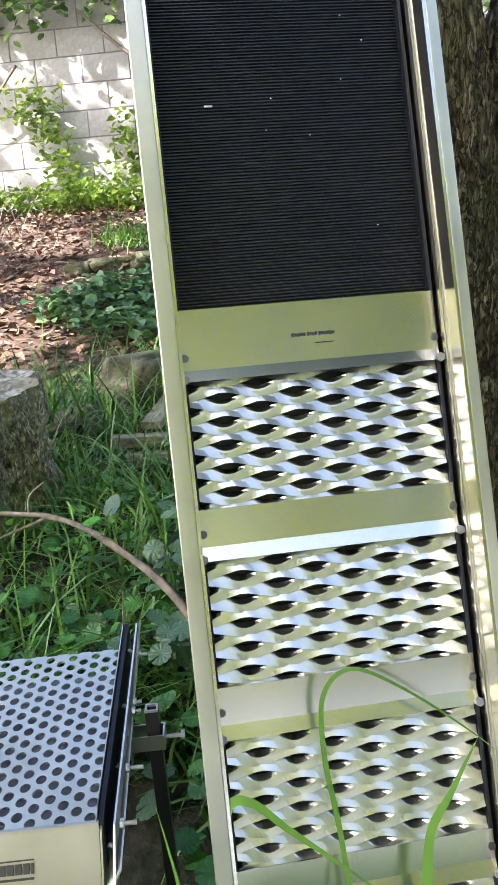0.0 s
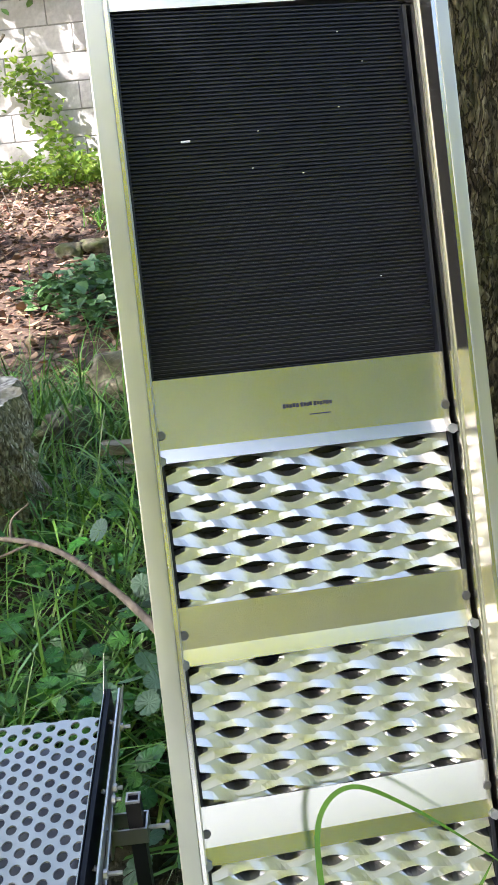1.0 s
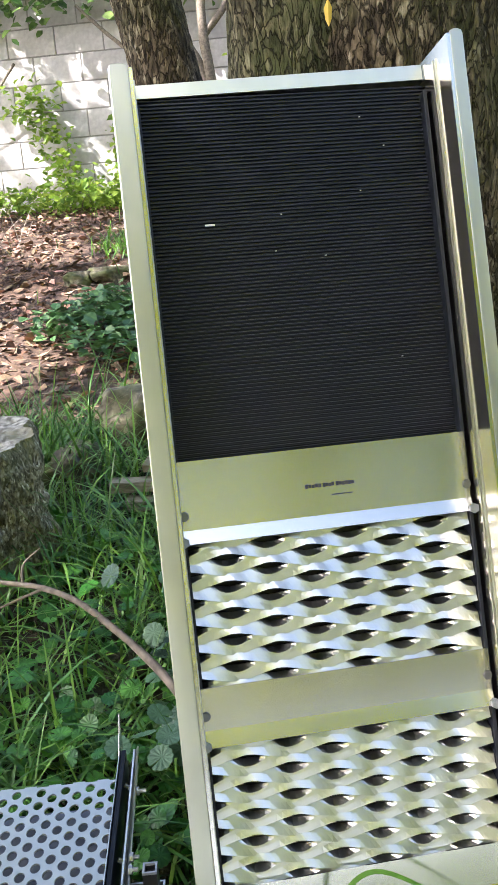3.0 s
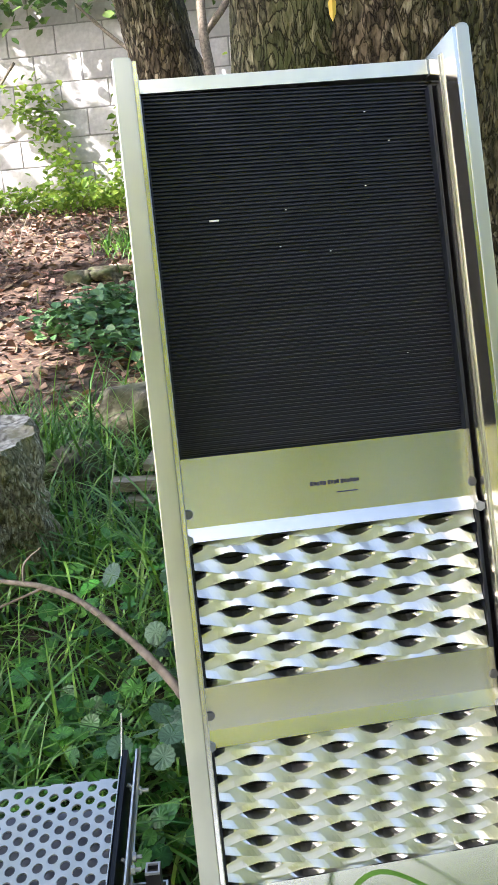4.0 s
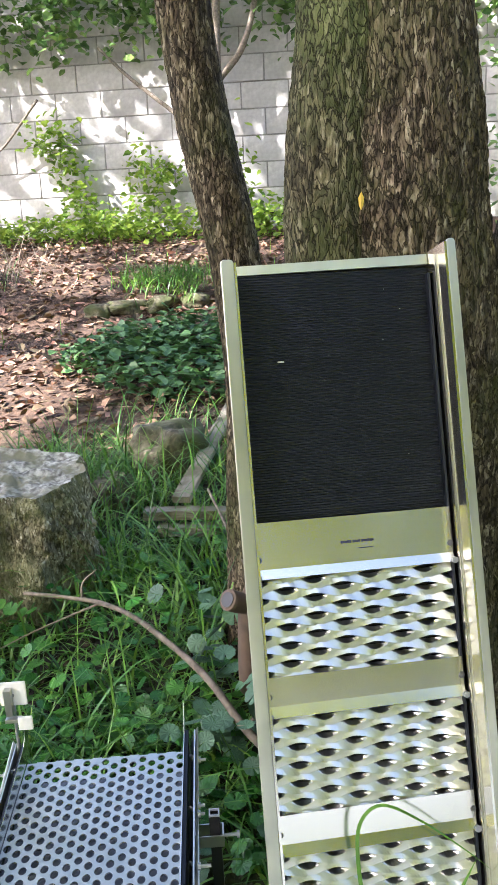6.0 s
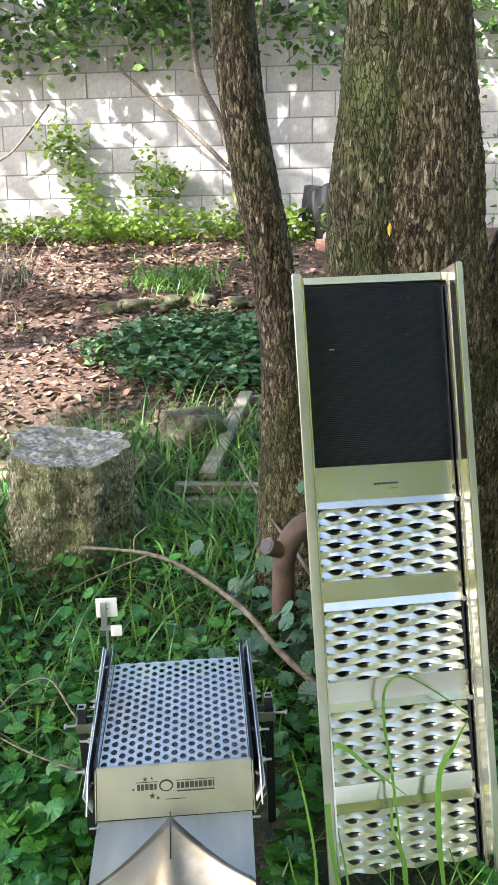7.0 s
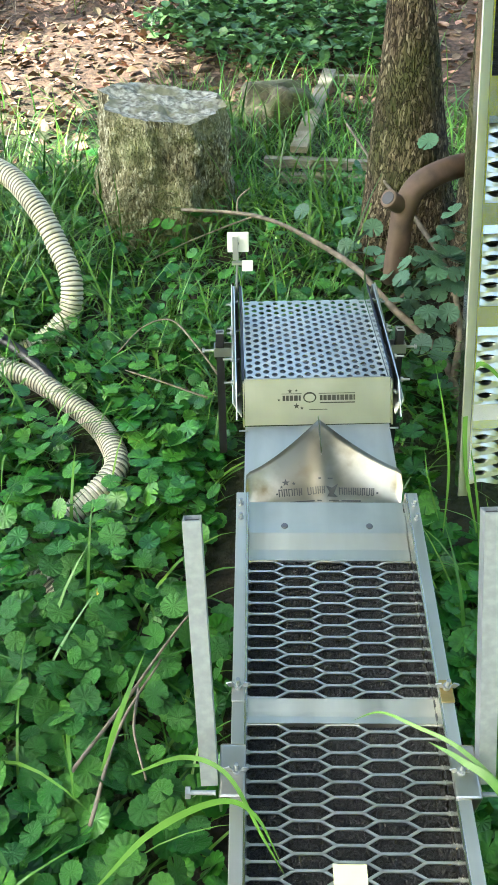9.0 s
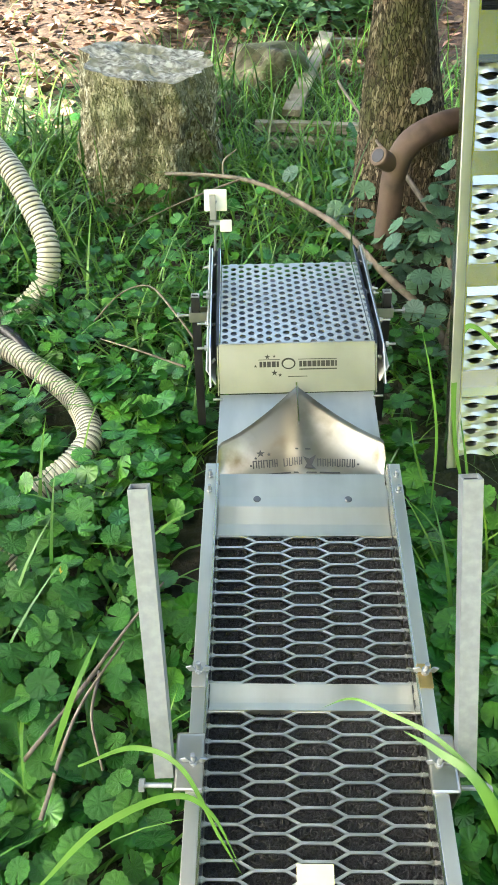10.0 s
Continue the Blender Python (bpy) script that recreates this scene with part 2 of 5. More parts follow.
LITTER = mat("dead_leaves", [(0.055, 0.032, 0.020), (0.36, 0.235, 0.15)], 0.8, 0, 14, bump=0.3, island=0.65, bdist=0.005)
HOSE_W = mat("ivory_hose_rib", [(0.50, 0.47, 0.36), (0.62, 0.59, 0.48)], 0.45, 0, 20, bump=0.05)
HOSE_D = mat("dark_hose_wall", [(0.10, 0.095, 0.075), (0.16, 0.15, 0.12)], 0.5, 0, 20, bump=0.05)
# dark screws; on the tray floor this colour stands in for shade
SCREW_AND_SHADE_STEEL = mat("screw_and_shade_steel", [(0.14, 0.14, 0.15), (0.22, 0.22, 0.23)], 0.45, 1.0, 20, bump=0.1, bdist=0.002)
BLACK_PL = mat("black_plastic", [(0.008, 0.008, 0.010), (0.018, 0.018, 0.022)], 0.42, 0, 15, bump=0.2, bdist=0.01)
TERRA = mat("pale_terracotta", [(0.30, 0.14, 0.10), (0.46, 0.26, 0.19)], 0.8, 0, 15, bump=0.3, bdist=0.01)
GRAVEL = mat("pale_gravel", [(0.16, 0.185, 0.215), (0.23, 0.26, 0.30), (0.30, 0.335, 0.38)], 0.9, 0, 60, 8, bump=0.6, second=(0.21, 0.235, 0.26), sscale=1.2, bdist=0.01)
YLEAF = mat("yellow_leaf", [(0.55, 0.36, 0.04), (0.70, 0.50, 0.08)], 0.5, 0, 20, bump=0.1)


# ---- mesh helpers ----
def mesh_of(bm, name, mats, smooth=False):
    me = bpy.data.meshes.new(name)
    bmesh.ops.recalc_face_normals(bm, faces=bm.faces)
    bm.to_mesh(me)
    bm.free()
    for m in mats if isinstance(mats, (list, tuple)) else [mats]:
        me.materials.append(m)
    if smooth:
        me.polygons.foreach_set("use_smooth", [True] * len(me.polygons))
    return me


def part(name, bm, material, parent, label="", smooth=False, m=None):
    ob = new(name, mesh_of(bm, name, material, smooth))
    if parent is not None:
        ob.parent = parent
    if m is not None:
        ob.matrix_basis = m
    if label:
        tagged(ob, label)
    return ob


def shared(name, me, parent, m):
    ob = new(name, me)
    ob.parent = parent
    ob.matrix_basis = m
    return ob


def thing(name, m, label, category, group="", kind=""):
    ob = new(name)
    ob.empty_display_size = 0.05
    ob.matrix_basis = m
    return tagged(ob, label, category, group, kind)


def raw(name, verts, faces, material, kind="", label="", category="", parent=None, smooth=False):
    me = bpy.data.meshes.new(name)
    me.from_pydata(verts, [], faces)
    me.materials.append(material)
    if smooth:
        me.polygons.foreach_set("use_smooth", [True] * len(me.polygons))
    me.update()
    ob = new(name, me)
    if parent is not None:
        ob.parent = parent
    return tagged(ob, label, category, "", kind)


def box(bm, x0, x1, y0, y1, z0, z1, bev=0.0, m=None):
    r = bmesh.ops.create_cube(bm, size=1.0)
    t = Matrix.Translation(((x0 + x1) / 2, (y0 + y1) / 2, (z0 + z1) / 2)) @ Matrix.Diagonal((x1 - x0, y1 - y0, z1 - z0, 1))
    if m is not None:
        t = m @ t
    bmesh.ops.transform(bm, matrix=t, verts=r["verts"])
    if bev:
        es = list({e for v in r["verts"] for e in v.link_edges})
        bmesh.ops.bevel(bm, geom=es, offset=bev, segments=2, affect="EDGES", profile=0.6)
    return bm


def prism(bm, pts, axis, a, b):
    """Extrudes the outline pts, in the two other axes, from a to b along the axis."""
    def put(p, k):
        q = list(p)
        q.insert(axis, k)
        return bm.verts.new(q)
    lo, hi = [put(p, a) for p in pts], [put(p, b) for p in pts]
    bm.faces.new(lo)
    bm.faces.new(hi[::-1])
    for i in range(len(pts)):
        j = (i + 1) % len(pts)
        bm.faces.new((lo[i], hi[i], hi[j], lo[j]))
    return bm


def spline(pts, n):
    """n + 1 points on a smooth curve through pts."""
    pts = [Vector(p) for p in pts]
    p = [2 * pts[0] - pts[1]] + pts + [2 * pts[-1] - pts[-2]]
    out = []
    for k in range(n + 1):
        u = k / n * (len(pts) - 1)
        i = min(int(u), len(pts) - 2)
        u -= i
        a, b, c, d = p[i:i + 4]
        out.append(0.5 * (2 * b + (c - a) * u + (2 * a - 5 * b + 4 * c - d) * u * u + (3 * b - a - 3 * c + d) * u ** 3))
    return out


def tube(bm, pts, radius, sides=8, wobble=0.0, mat_of=None, cap=True, fn=None):
    """Sweeps a round section along pts; radius is a number or a function of 0..1; fn(k, angle) scales it."""
    rings, side = [], None
    for k, p in enumerate(pts):
        d = (pts[min(k + 1, len(pts) - 1)] - pts[max(k - 1, 0)]).normalized()
        if side is None:
            side = d.cross(Vector((0.3, 0.9, 0.1))).normalized()
        side = (side - d * side.dot(d)).normalized()
        up = d.cross(side)
        r = radius(k / (len(pts) - 1)) if callable(radius) else radius
        ring = []
        for s in range(sides):
            a = 2 * math.pi * s / sides
            q = r * (1 + wobble * noise.noise(p * 9 + Vector((math.cos(a), math.sin(a), 0)) * 1.7))
            if fn:
                q *= fn(p, a)
            ring.append(bm.verts.new(p + (side * math.cos(a) + up * math.sin(a)) * q))
        rings.append(ring)
    for k in range(len(rings) - 1):
        for s in range(sides):
            f = bm.faces.new((rings[k][s], rings[k][(s + 1) % sides], rings[k + 1][(s + 1) % sides], rings[k + 1][s]))
            f.smooth = True
            if mat_of:
                f.material_index = mat_of(k)
    if cap:
        bm.faces.new(rings[0][::-1])
        bm.faces.new(rings[-1])
    return bm


def cyl(bm, m, r, h, seg=12, r2=None):
    bmesh.ops.create_cone(bm, cap_ends=True, segments=seg, radius1=r, radius2=r if r2 is None else r2, depth=h, matrix=m @ Matrix.Translation((0, 0, h / 2)))
    return bm


def bolt(parent, m, r=0.004, length=0.006, name="bolt", nut=True):
    bm = bmesh.new()
    if nut:
        cyl(bm, m, r * 1.7, 0.0035, 6)
    cyl(bm, m, r, length, 8)
    return part(name, bm, GALV, parent)


def screw_head(parent, m, r=0.005):
    bm = bmesh.new()
    cyl(bm, m, r, 0.0018, 14, r * 0.8)
    return part("screw", bm, SCREW_AND_SHADE_STEEL, parent)


# ---- ground ----
GY = [-60, -6, 0.3, 0.8, 1.3, 2, 3, 4, 4.9, 5.15, 6.3, 7.5, 12, 200]
GZ = [-0.3, -0.15, 0.05, 0.10, 0.19, 0.36, 0.50, 0.70, 0.84, 0.98, 1.19, 1.42, 1.8, 2.5]


def ground_z(x, y):
    z = float(np.interp(y, GY, GZ))
    return z + 0.035 * noise.noise(Vector((x * 1.3, y * 1.3, 0))) + 0.015 * noise.noise(Vector((x * 5, y * 5, 3)))


def build_ground():
    xs = [-120, -40, -15, -8, -5] + [-4 + 0.08 * i for i in range(88)] + [3.5, 5, 8, 15, 40, 120]
    ys = [-120, -40, -15, -8, -5, -3, -2] + [-1 + 0.08 * i for i in range(108)] + [8.2, 9, 12, 20, 50, 200]
    verts = [(x, y, ground_z(x, y)) for y in ys for x in xs]
    w = len(xs)
    faces = [(j * w + i, j * w + i + 1, (j + 1) * w + i + 1, (j + 1) * w + i) for j in range(len(ys) - 1) for i in range(w - 1)]
    raw("ground", verts, faces, SOIL, "structure", "dark garden soil rising towards a block wall", "ground", smooth=True)


build_ground()
WALL_Y = 7.5


def build_wall():
    """Block wall: mortar core with each block proud of it."""
    bm = bmesh.new()
    box(bm, -6, 4.5, WALL_Y + 0.002, WALL_Y + 0.2, 0.9, 3.7)
    wall = part("wall_north", bm, MORTAR, None)
    tagged(wall, "pale grey concrete block wall in dappled sunlight", "wall", "", "structure")
    bm = bmesh.new()
    box(bm, -0.2, 0.2, -0.006, 0.014, -0.104, 0.104, 0.004)
    full = mesh_of(bm, "block", BLOCK)
    for j in range(12):
        for i in range(-14, 11):
            x = i * 0.41 + (0.205 if j % 2 else 0) + 0.0
            if -5.6 < x < 4.2:
                shared("block", full, wall, pose(x, WALL_Y + random.uniform(-0.003, 0.003), 1.21 + 0.2175 * j, 0, 0, random.uniform(-0.3, 0.3)))


build_wall()


# ---- trees ----
def bark_relief(p, a):
    """Small lifted plates and furrows, as a factor on the radius."""
    q = Vector((math.cos(a) * 0.17 + p.x, math.sin(a) * 0.17 + p.y, p.z))
    w = Vector((q.x, q.y, q.z)) + 0.006 * noise.noise_vector(q * 40)
    d, pts = noise.voronoi(Vector((w.x / 0.013, w.y / 0.013, w.z / 0.032)))
    lift = noise.noise(pts[0] * 3.7)
    crack = min(1.0, (d[1] - d[0]) * 2.2)
    tilt = (w.z / 0.032 - pts[0].z) * noise.noise(pts[0] * 1.9 + Vector((5, 5, 5)))
    broad = abs(noise.noise(Vector((q.x * 9, q.y * 9, q.z * 3.5))))
    return 0.94 + 0.034 * crack + 0.026 * lift + 0.022 * tilt + 0.09 * broad + 0.05 * noise.noise(q * 4)


def stem(parent, name, pts, radius, sides, steps, label="", material=None):
    bm = bmesh.new()
    tube(bm, spline(pts, steps), radius, sides, fn=bark_relief)
    return part(name, bm, material or BARK, parent, label)


def build_trees():
    big = thing("tree", pose(0.27, 1.55, 0.2), "large rough-barked garden tree with several stems", "tree")
    inv = Matrix.Translation((-0.27, -1.55, -0.2))
    def loc(pts):
        return [inv @ Vector(p) for p in pts]
    main_pts = loc([(0.31, 1.70, 0.0), (0.29, 1.64, 0.5), (0.262, 1.54, 1.0), (0.247, 1.46, 1.4), (0.222, 1.46, 1.9), (0.27, 1.5, 2.6), (0.3, 1.45, 3.6), (0.2, 1.3, 5.0)])
    rad = lambda u: float(np.interp(u, [0, 0.14, 0.286, 0.4, 0.5, 0.57, 1], [0.21, 0.195, 0.168, 0.130, 0.108, 0.100, 0.085]))
    stem(big, "trunk", main_pts, rad, 240, 560, "thick furrowed brown trunk with moss")
    lobe = loc([(0.24, 1.66, 0.1), (0.17, 1.56, 0.7), (0.130, 1.43, 1.22), (0.163, 1.42, 1.7), (0.18, 1.44, 2.4)])
    stem(big, "buttress", lobe, lambda u: 0.088 - 0.025 * u, 130, 330, "mossy buttress grown onto the trunk", BARK_MOSS)
    right = loc([(0.40, 1.66, 0.05), (0.43, 1.60, 0.6), (0.46, 1.56, 1.1), (0.55, 1.56, 1.45), (0.72, 1.62, 1.9), (1.0, 1.75, 2.9)])
    stem(big, "side_stem", right, lambda u: 0.105 - 0.05 * u, 120, 330)
    left = loc([(0.02, 1.90, 0.15), (0.0, 1.87, 0.45), (-0.025, 1.85, 0.75), (-0.05, 1.85, 1.0), (-0.075, 1.85, 1.27), (-0.13, 1.85, 1.55), (-0.158, 1.85, 1.80), (-0.165, 1.86, 2.1), (-0.22, 1.9, 2.9), (-0.3, 2.0, 4.0)])
    lrad = lambda u: 0.055 + 0.125 * max(0, 1 - u * 2.9) ** 1.3
    stem(big, "side_stem", left, lrad, 120, 620, "slender leaning stem with flaking bark")
    # slender tree by the wall
    far = thing("slender_tree", pose(-0.62, 7.2, 1.36), "slender bare-stemmed young tree before the block wall", "tree")
    inv2 = Matrix.Translation((0.62, -7.2, -1.36))
    def lo2(pts):
        return [inv2 @ Vector(p) for p in pts]
    for name, pts, r in (("trunk", [(-0.62, 7.2, 1.3), (-0.66, 7.2, 1.8), (-0.74, 7.18, 2.3), (-0.77, 7.18, 2.7), (-0.75, 7.18, 3.3), (-0.7, 7.2, 4.2)], 0.05),
                         ("limb", [(-0.70, 7.2, 2.05), (-0.82, 7.2, 2.4), (-0.98, 7.2, 2.75), (-1.05, 7.2, 3.4), (-1.1, 7.2, 4.2)], 0.035),
                         ("limb", [(-0.72, 7.2, 1.95), (-1.1, 7.22, 2.32), (-1.5, 7.25, 2.65), (-1.78, 7.28, 2.92)], 0.022),
                         ("limb", [(-0.76, 7.2, 2.6), (-0.55, 7.2, 2.85), (-0.42, 7.2, 3.3), (-0.35, 7.2, 4.0)], 0.03),
                         ("limb", [(-2.35, 7.3, 2.55), (-2.7, 7.35, 2.2), (-2.95, 7.38, 2.05)], 0.011)):
        bm = bmesh.new()
        tube(bm, spline(lo2(pts), 24), lambda u, r=r: r * (1 - 0.45 * u), 10, 0.25)
        part(name, bm, TWIG, far)


build_trees()


# ---- leaf shapes ----
def leaf_fan(r, notch=0.14, scallop=0.13, cup=0.25, teeth=9):
    """Round leaf with rounded teeth and a slit at its stalk, puckered between sunken veins."""
    seg = teeth * 4
    pts = [(0.0, 0.0, 0.0)]
    for ring, s in ((0.55, 0.0), (1.0, 1.0)):
        for k in range(seg + 1):
            a = -math.pi + notch + (2 * math.pi - 2 * notch) * k / seg
            lobe = abs(math.sin(math.pi * k / 4)) ** 0.6
            q = r * ring * (1 - scallop * s * (1 - lobe)) * (1 - 0.10 * math.cos(a) * ring)
            pts.append((q * math.cos(a), q * math.sin(a), cup * r * ring ** 2 + r * lobe * (0.075 if s == 0 else 0.02)))
    faces = [(0, 1 + k, 2 + k) for k in range(seg)]
    n = seg + 1
    faces += [(1 + k, 1 + n + k, 2 + n + k, 2 + k) for k in range(seg)]
    return pts, faces


def simple_leaf(length, width, fold=0.25):
    pts = [(0, 0, 0), (length * 0.35, width * 0.5, fold * width), (length * 0.75, width * 0.38, fold * width * 0.8), (length, 0, -0.05 * length),
           (length * 0.75, -width * 0.38, fold * width * 0.8), (length * 0.35, -width * 0.5, fold * width), (length * 0.5, 0, 0)]
    faces = [(0, 6, 1), (1, 6, 2), (2, 6, 3), (3, 6, 4), (4, 6, 5), (5, 6, 0)]
    return pts, faces


class Heap:
    """Collects many small pieces into one mesh."""
    def __init__(self):
        self.v, self.f = [], []

    def add(self, pts, faces, m):
        b = len(self.v)
        self.v += [tuple(m @ Vector(p)) for p in pts]
        self.f += [tuple(b + i for i in f) for f in faces]


def rot(yaw, tilt, roll=0.0):
    return (Euler((0, 0, yaw)).to_matrix() @ Euler((roll, tilt, 0)).to_matrix()).to_4x4()


def grass_blade(heap, base, height, width, yaw, lean, curl, segs=5):
    b = len(heap.v)
    d = Vector((math.cos(yaw), math.sin(yaw), 0))
    s = Vector((-d.y, d.x, 0))
    a, p = lean, Vector(base)
    step = height / segs
    for k in range(segs + 1):
        u = k / segs
        w = width * (1 - u) ** 0.6 * (0.6 + 0.4 * min(1, u * 4))
        if k == segs:
            heap.v.append(tuple(p))
        else:
            heap.v.append(tuple(p - s * w * 0.5 + Vector((0, 0, w * 0.15))))
            heap.v.append(tuple(p + s * w * 0.5 + Vector((0, 0, w * 0.15))))
        p = p + (d * math.sin(a) + Vector((0, 0, math.cos(a)))) * step
        a += curl / segs
    for k in range(segs - 1):
        i = b + 2 * k
        heap.f.append((i, i + 1, i + 3, i + 2))
    i = b + 2 * (segs - 1)
    heap.f.append((i, i + 1, i + 2))


# ---- leaning wash box ----
LS_O = Vector((0.029, 1.055, 0.924))
LS_R = Vector((0.969, 0.245, 0.0)).normalized()
LS_U = Vector((-0.065, 0.257, 0.964))
LS_U = (LS_U - LS_R * LS_U.dot(LS_R)).normalized()
LS_N = LS_R.cross(LS_U)
LS = Matrix((LS_R, LS_U, LS_N)).transposed().to_4x4()
LS.translation = LS_O


def expanded_strip(parent, x0, x1, y0, y1, lwd=0.0715, swd=0.0222):
    """Raised expanded metal: staggered strands tilted like louvres."""
    bm = bmesh.new()
    half = swd / 2
    rows = int((y1 - y0) / half)
    n = int((x1 - x0) / lwd * 16)
    for j in range(rows + 1):
        yc = y1 - half * (j + 0.5)
        if yc - 0.004 < y0:
            break
        prev = None
        for i in range(n + 1):
            x = x0 + (x1 - x0) * i / n
            ph = x / lwd + (0.5 if j % 2 else 0)
            tri = abs((ph % 1) * 2 - 1) * 2 - 1
            rising = max(0.0, math.sin(2 * math.pi * ph))
            dip = max(0.0, -math.cos(2 * math.pi * ph)) ** 2.5
            lip = max(0.0, math.cos(2 * math.pi * ph))
            tri = max(-0.8, min(0.8, tri)) / 0.8
            c = yc + 0.0035 * tri
            hw = 0.0058
            line = [(c + hw, 0.0034 - 0.0016 * rising - 0.0068 * dip), (c + hw * (0.55 - 0.25 * dip), 0.0036 - 0.0009 * rising * (1 - dip)), (c + hw * 0.0, 0.0039),
                    (c - hw, 0.0040 + 0.0020 * rising + 0.0022 * lip)]
            line += [(q + 0.0003, z - 0.0018) for q, z in reversed(line)]
            cur = [bm.verts.new((x, q, z)) for q, z in line]
            if prev:
                for a in range(8):
                    b = (a + 1) % 8
                    bm.faces.new((prev[a], prev[b], cur[b], cur[a]))
            else:
                bm.faces.new(cur)
            prev = cur
        bm.faces.new(prev[::-1])
    return part("expanded_mesh", bm, MESH_ALU, parent, "bright raised expanded metal riffle")


def bent_bar(parent, x0, x1, prof, name, material, label="", th=0.0016):
    """A bent sheet: prof is its line in y, z; it runs from x0 to x1."""
    bm = bmesh.new()
    pts = list(prof) + [(y, z - th) for y, z in reversed(prof)]
    prism(bm, pts, 0, x0, x1)
    return part(name, bm, material, parent, label)


def word_bars(parent, words, x, y, h, z, material=INK, gap=0.35):
    """Plain bars in the size of words that stay unlettered."""
    for w in words:
        n = max(1, round(w / 0.0028)) if h > 0.002 else 1
        for k in range(n):
            bm = bmesh.new()
            box(bm, x + w * k / n, x + w * (k + 0.8) / n if n > 1 else x + w, y + 0.0004 * (k % 2), y + h - 0.0003 * (k % 3), z, z + 0.0004)
            part("marking", bm, material, parent)
        x += w + gap * h


def build_leaning():
    w, top, bot, wall_h = 0.253, 0.322, -0.675, 0.046
    th = thing("wash_sluice", LS, "long aluminium gold sluice with ribbed black mat leaning on the tree", "sluice")
    bm = bmesh.new()
    box(bm, 0, w, bot, top - 0.004, -0.014, -0.011)
    part("base_pan", bm, BLACK_PL, th, "dark floor pan under the riffles")
    # ribbed mat
    bm = bmesh.new()
    y, prof = 0.002, [(0.002, -0.0105)]
    while y < 0.309:
        prof += [(y, -0.0030), (y + 0.0006, -0.0012), (y + 0.0016, -0.0012), (y + 0.0022, -0.0030)]
        y += 0.0032
    prof.append((y, -0.0105))
    n = len(prof)
    lo = [bm.verts.new((0.001, a, b)) for a, b in prof]
    hi = [bm.verts.new((w - 0.001, a, b)) for a, b in prof]
    for i in range(n - 1):
        bm.faces.new((lo[i], hi[i], hi[i + 1], lo[i + 1]))
    part("ribbed_mat", bm, RUBBER, th, "finely ribbed black rubber mat")
    # end bar
    bm = bmesh.new()
    prism(bm, [(0.0, 0.3085), (w, 0.3125), (w, 0.3150), (0.0, 0.3110)], 2, -0.012, 0.001)
    prism(bm, [(0.0, 0.3110), (w, 0.3150), (w, 0.3255), (0.0, 0.3200)], 2, -0.0015, 0.0008)
    part("end_bar", bm, ALU, th)
    for side in (0, 1):
        bm = bmesh.new()
        lean = 0.005 if side else 0.0
        end = top + (0.010 if side else -0.004)
        height = wall_h + (0.003 if side else 0)
        # cut square at the head, with the upper corner rounded off towards the pan
        xb, xo = (w, w + 0.003) if side else (-0.003, 0.0)
        prism(bm, [(xb, -0.014), (xo, -0.014), (xo + lean, height), (xb + lean, height)], 1, bot, end - 0.004)
        wall = part("side_wall", bm, STEEL, th)
        bm = bmesh.new()
        x0, x1 = (w + 0.003 + lean, w + 0.0195) if side else (-0.019, -0.003)
        c = 0.004
        outline = [(x0, bot), (x1, bot), (x1, end - c), (x1 - 0.3 * c, end - 0.3 * c), (x1 - c, end), (x0 + c, end), (x0 + 0.3 * c, end - 0.3 * c), (x0, end - c)]
        prism(bm, outline, 2, height - 0.0035, height)
        bmesh.ops.bevel(bm, geom=[e for e in bm.edges if abs(e.verts[0].co.z - height) < 1e-5 and abs(e.verts[1].co.z - height) < 1e-5], offset=0.0012, segments=3, affect="EDGES", profile=0.5)
        part("flange", bm, FLANGE, wall)
        bm = bmesh.new()
        for z0, z1, out in ((0.021, 0.0232, 0.0016), (0.0255, 0.027, 0.0012)) if side else ((0.0105, 0.0125, 0.0018), (0.0150, 0.0165, 0.0018)):
            off = lean * (z0 + 0.014) / (height + 0.014)
            box(bm, *((w + off - out, w + off + 0.0005) if side else (-0.0005, out)), bot, top - 0.004, z0, z1, 0.0004)
        part("bead", bm, FLANGE, wall)
    # black strips added at the walls' foot in place of their dark mirror image
    for x in (0.0003, w - 0.0038):
        bm = bmesh.new()
        box(bm, x, x + 0.0035, bot, 0.30, -0.0105, 0.0078, 0.0008)
        part("gasket", bm, RUBBER, th, "black strip standing in for the side wall's dark reflection")
    # crossing plates and lips
    for k, (y1, y0, ylip) in enumerate(((0.0015, -0.056, -0.067), (-0.187, -0.222, -0.235), (-0.353, -0.388, -0.401), (-0.522, -0.551, -0.565))):
        lip = bent_bar(th, 0.0015, w - 0.0015, [(y1, 0.0082 + (0.0 if k < 2 else 0.0008)), (y0, 0.0082), (ylip, 0.0130)], "riffle_plate", STEEL, "smooth bent steel plate with bright lip")
        for x, yy in ((0.004, y0 + 0.012), (w - 0.004, y0 + 0.012)):
            cyl_m = Matrix.Translation((x, yy, 0.0080))
            screw_head(lip, cyl_m, 0.0042)
        for x, yy in ((0.002, ylip + 0.002), (w - 0.002, ylip + 0.002)):
            bolt(lip, Matrix.Translation((x, yy, 0.0125)), 0.0026, 0.004)
    for y1, y0 in ((-0.068, -0.187), (-0.236, -0.353), (-0.402, -0.522), (-0.566, -0.668)):
        expanded_strip(th, 0.0045, w - 0.0045, y0 - 0.008, y1 + 0.008)
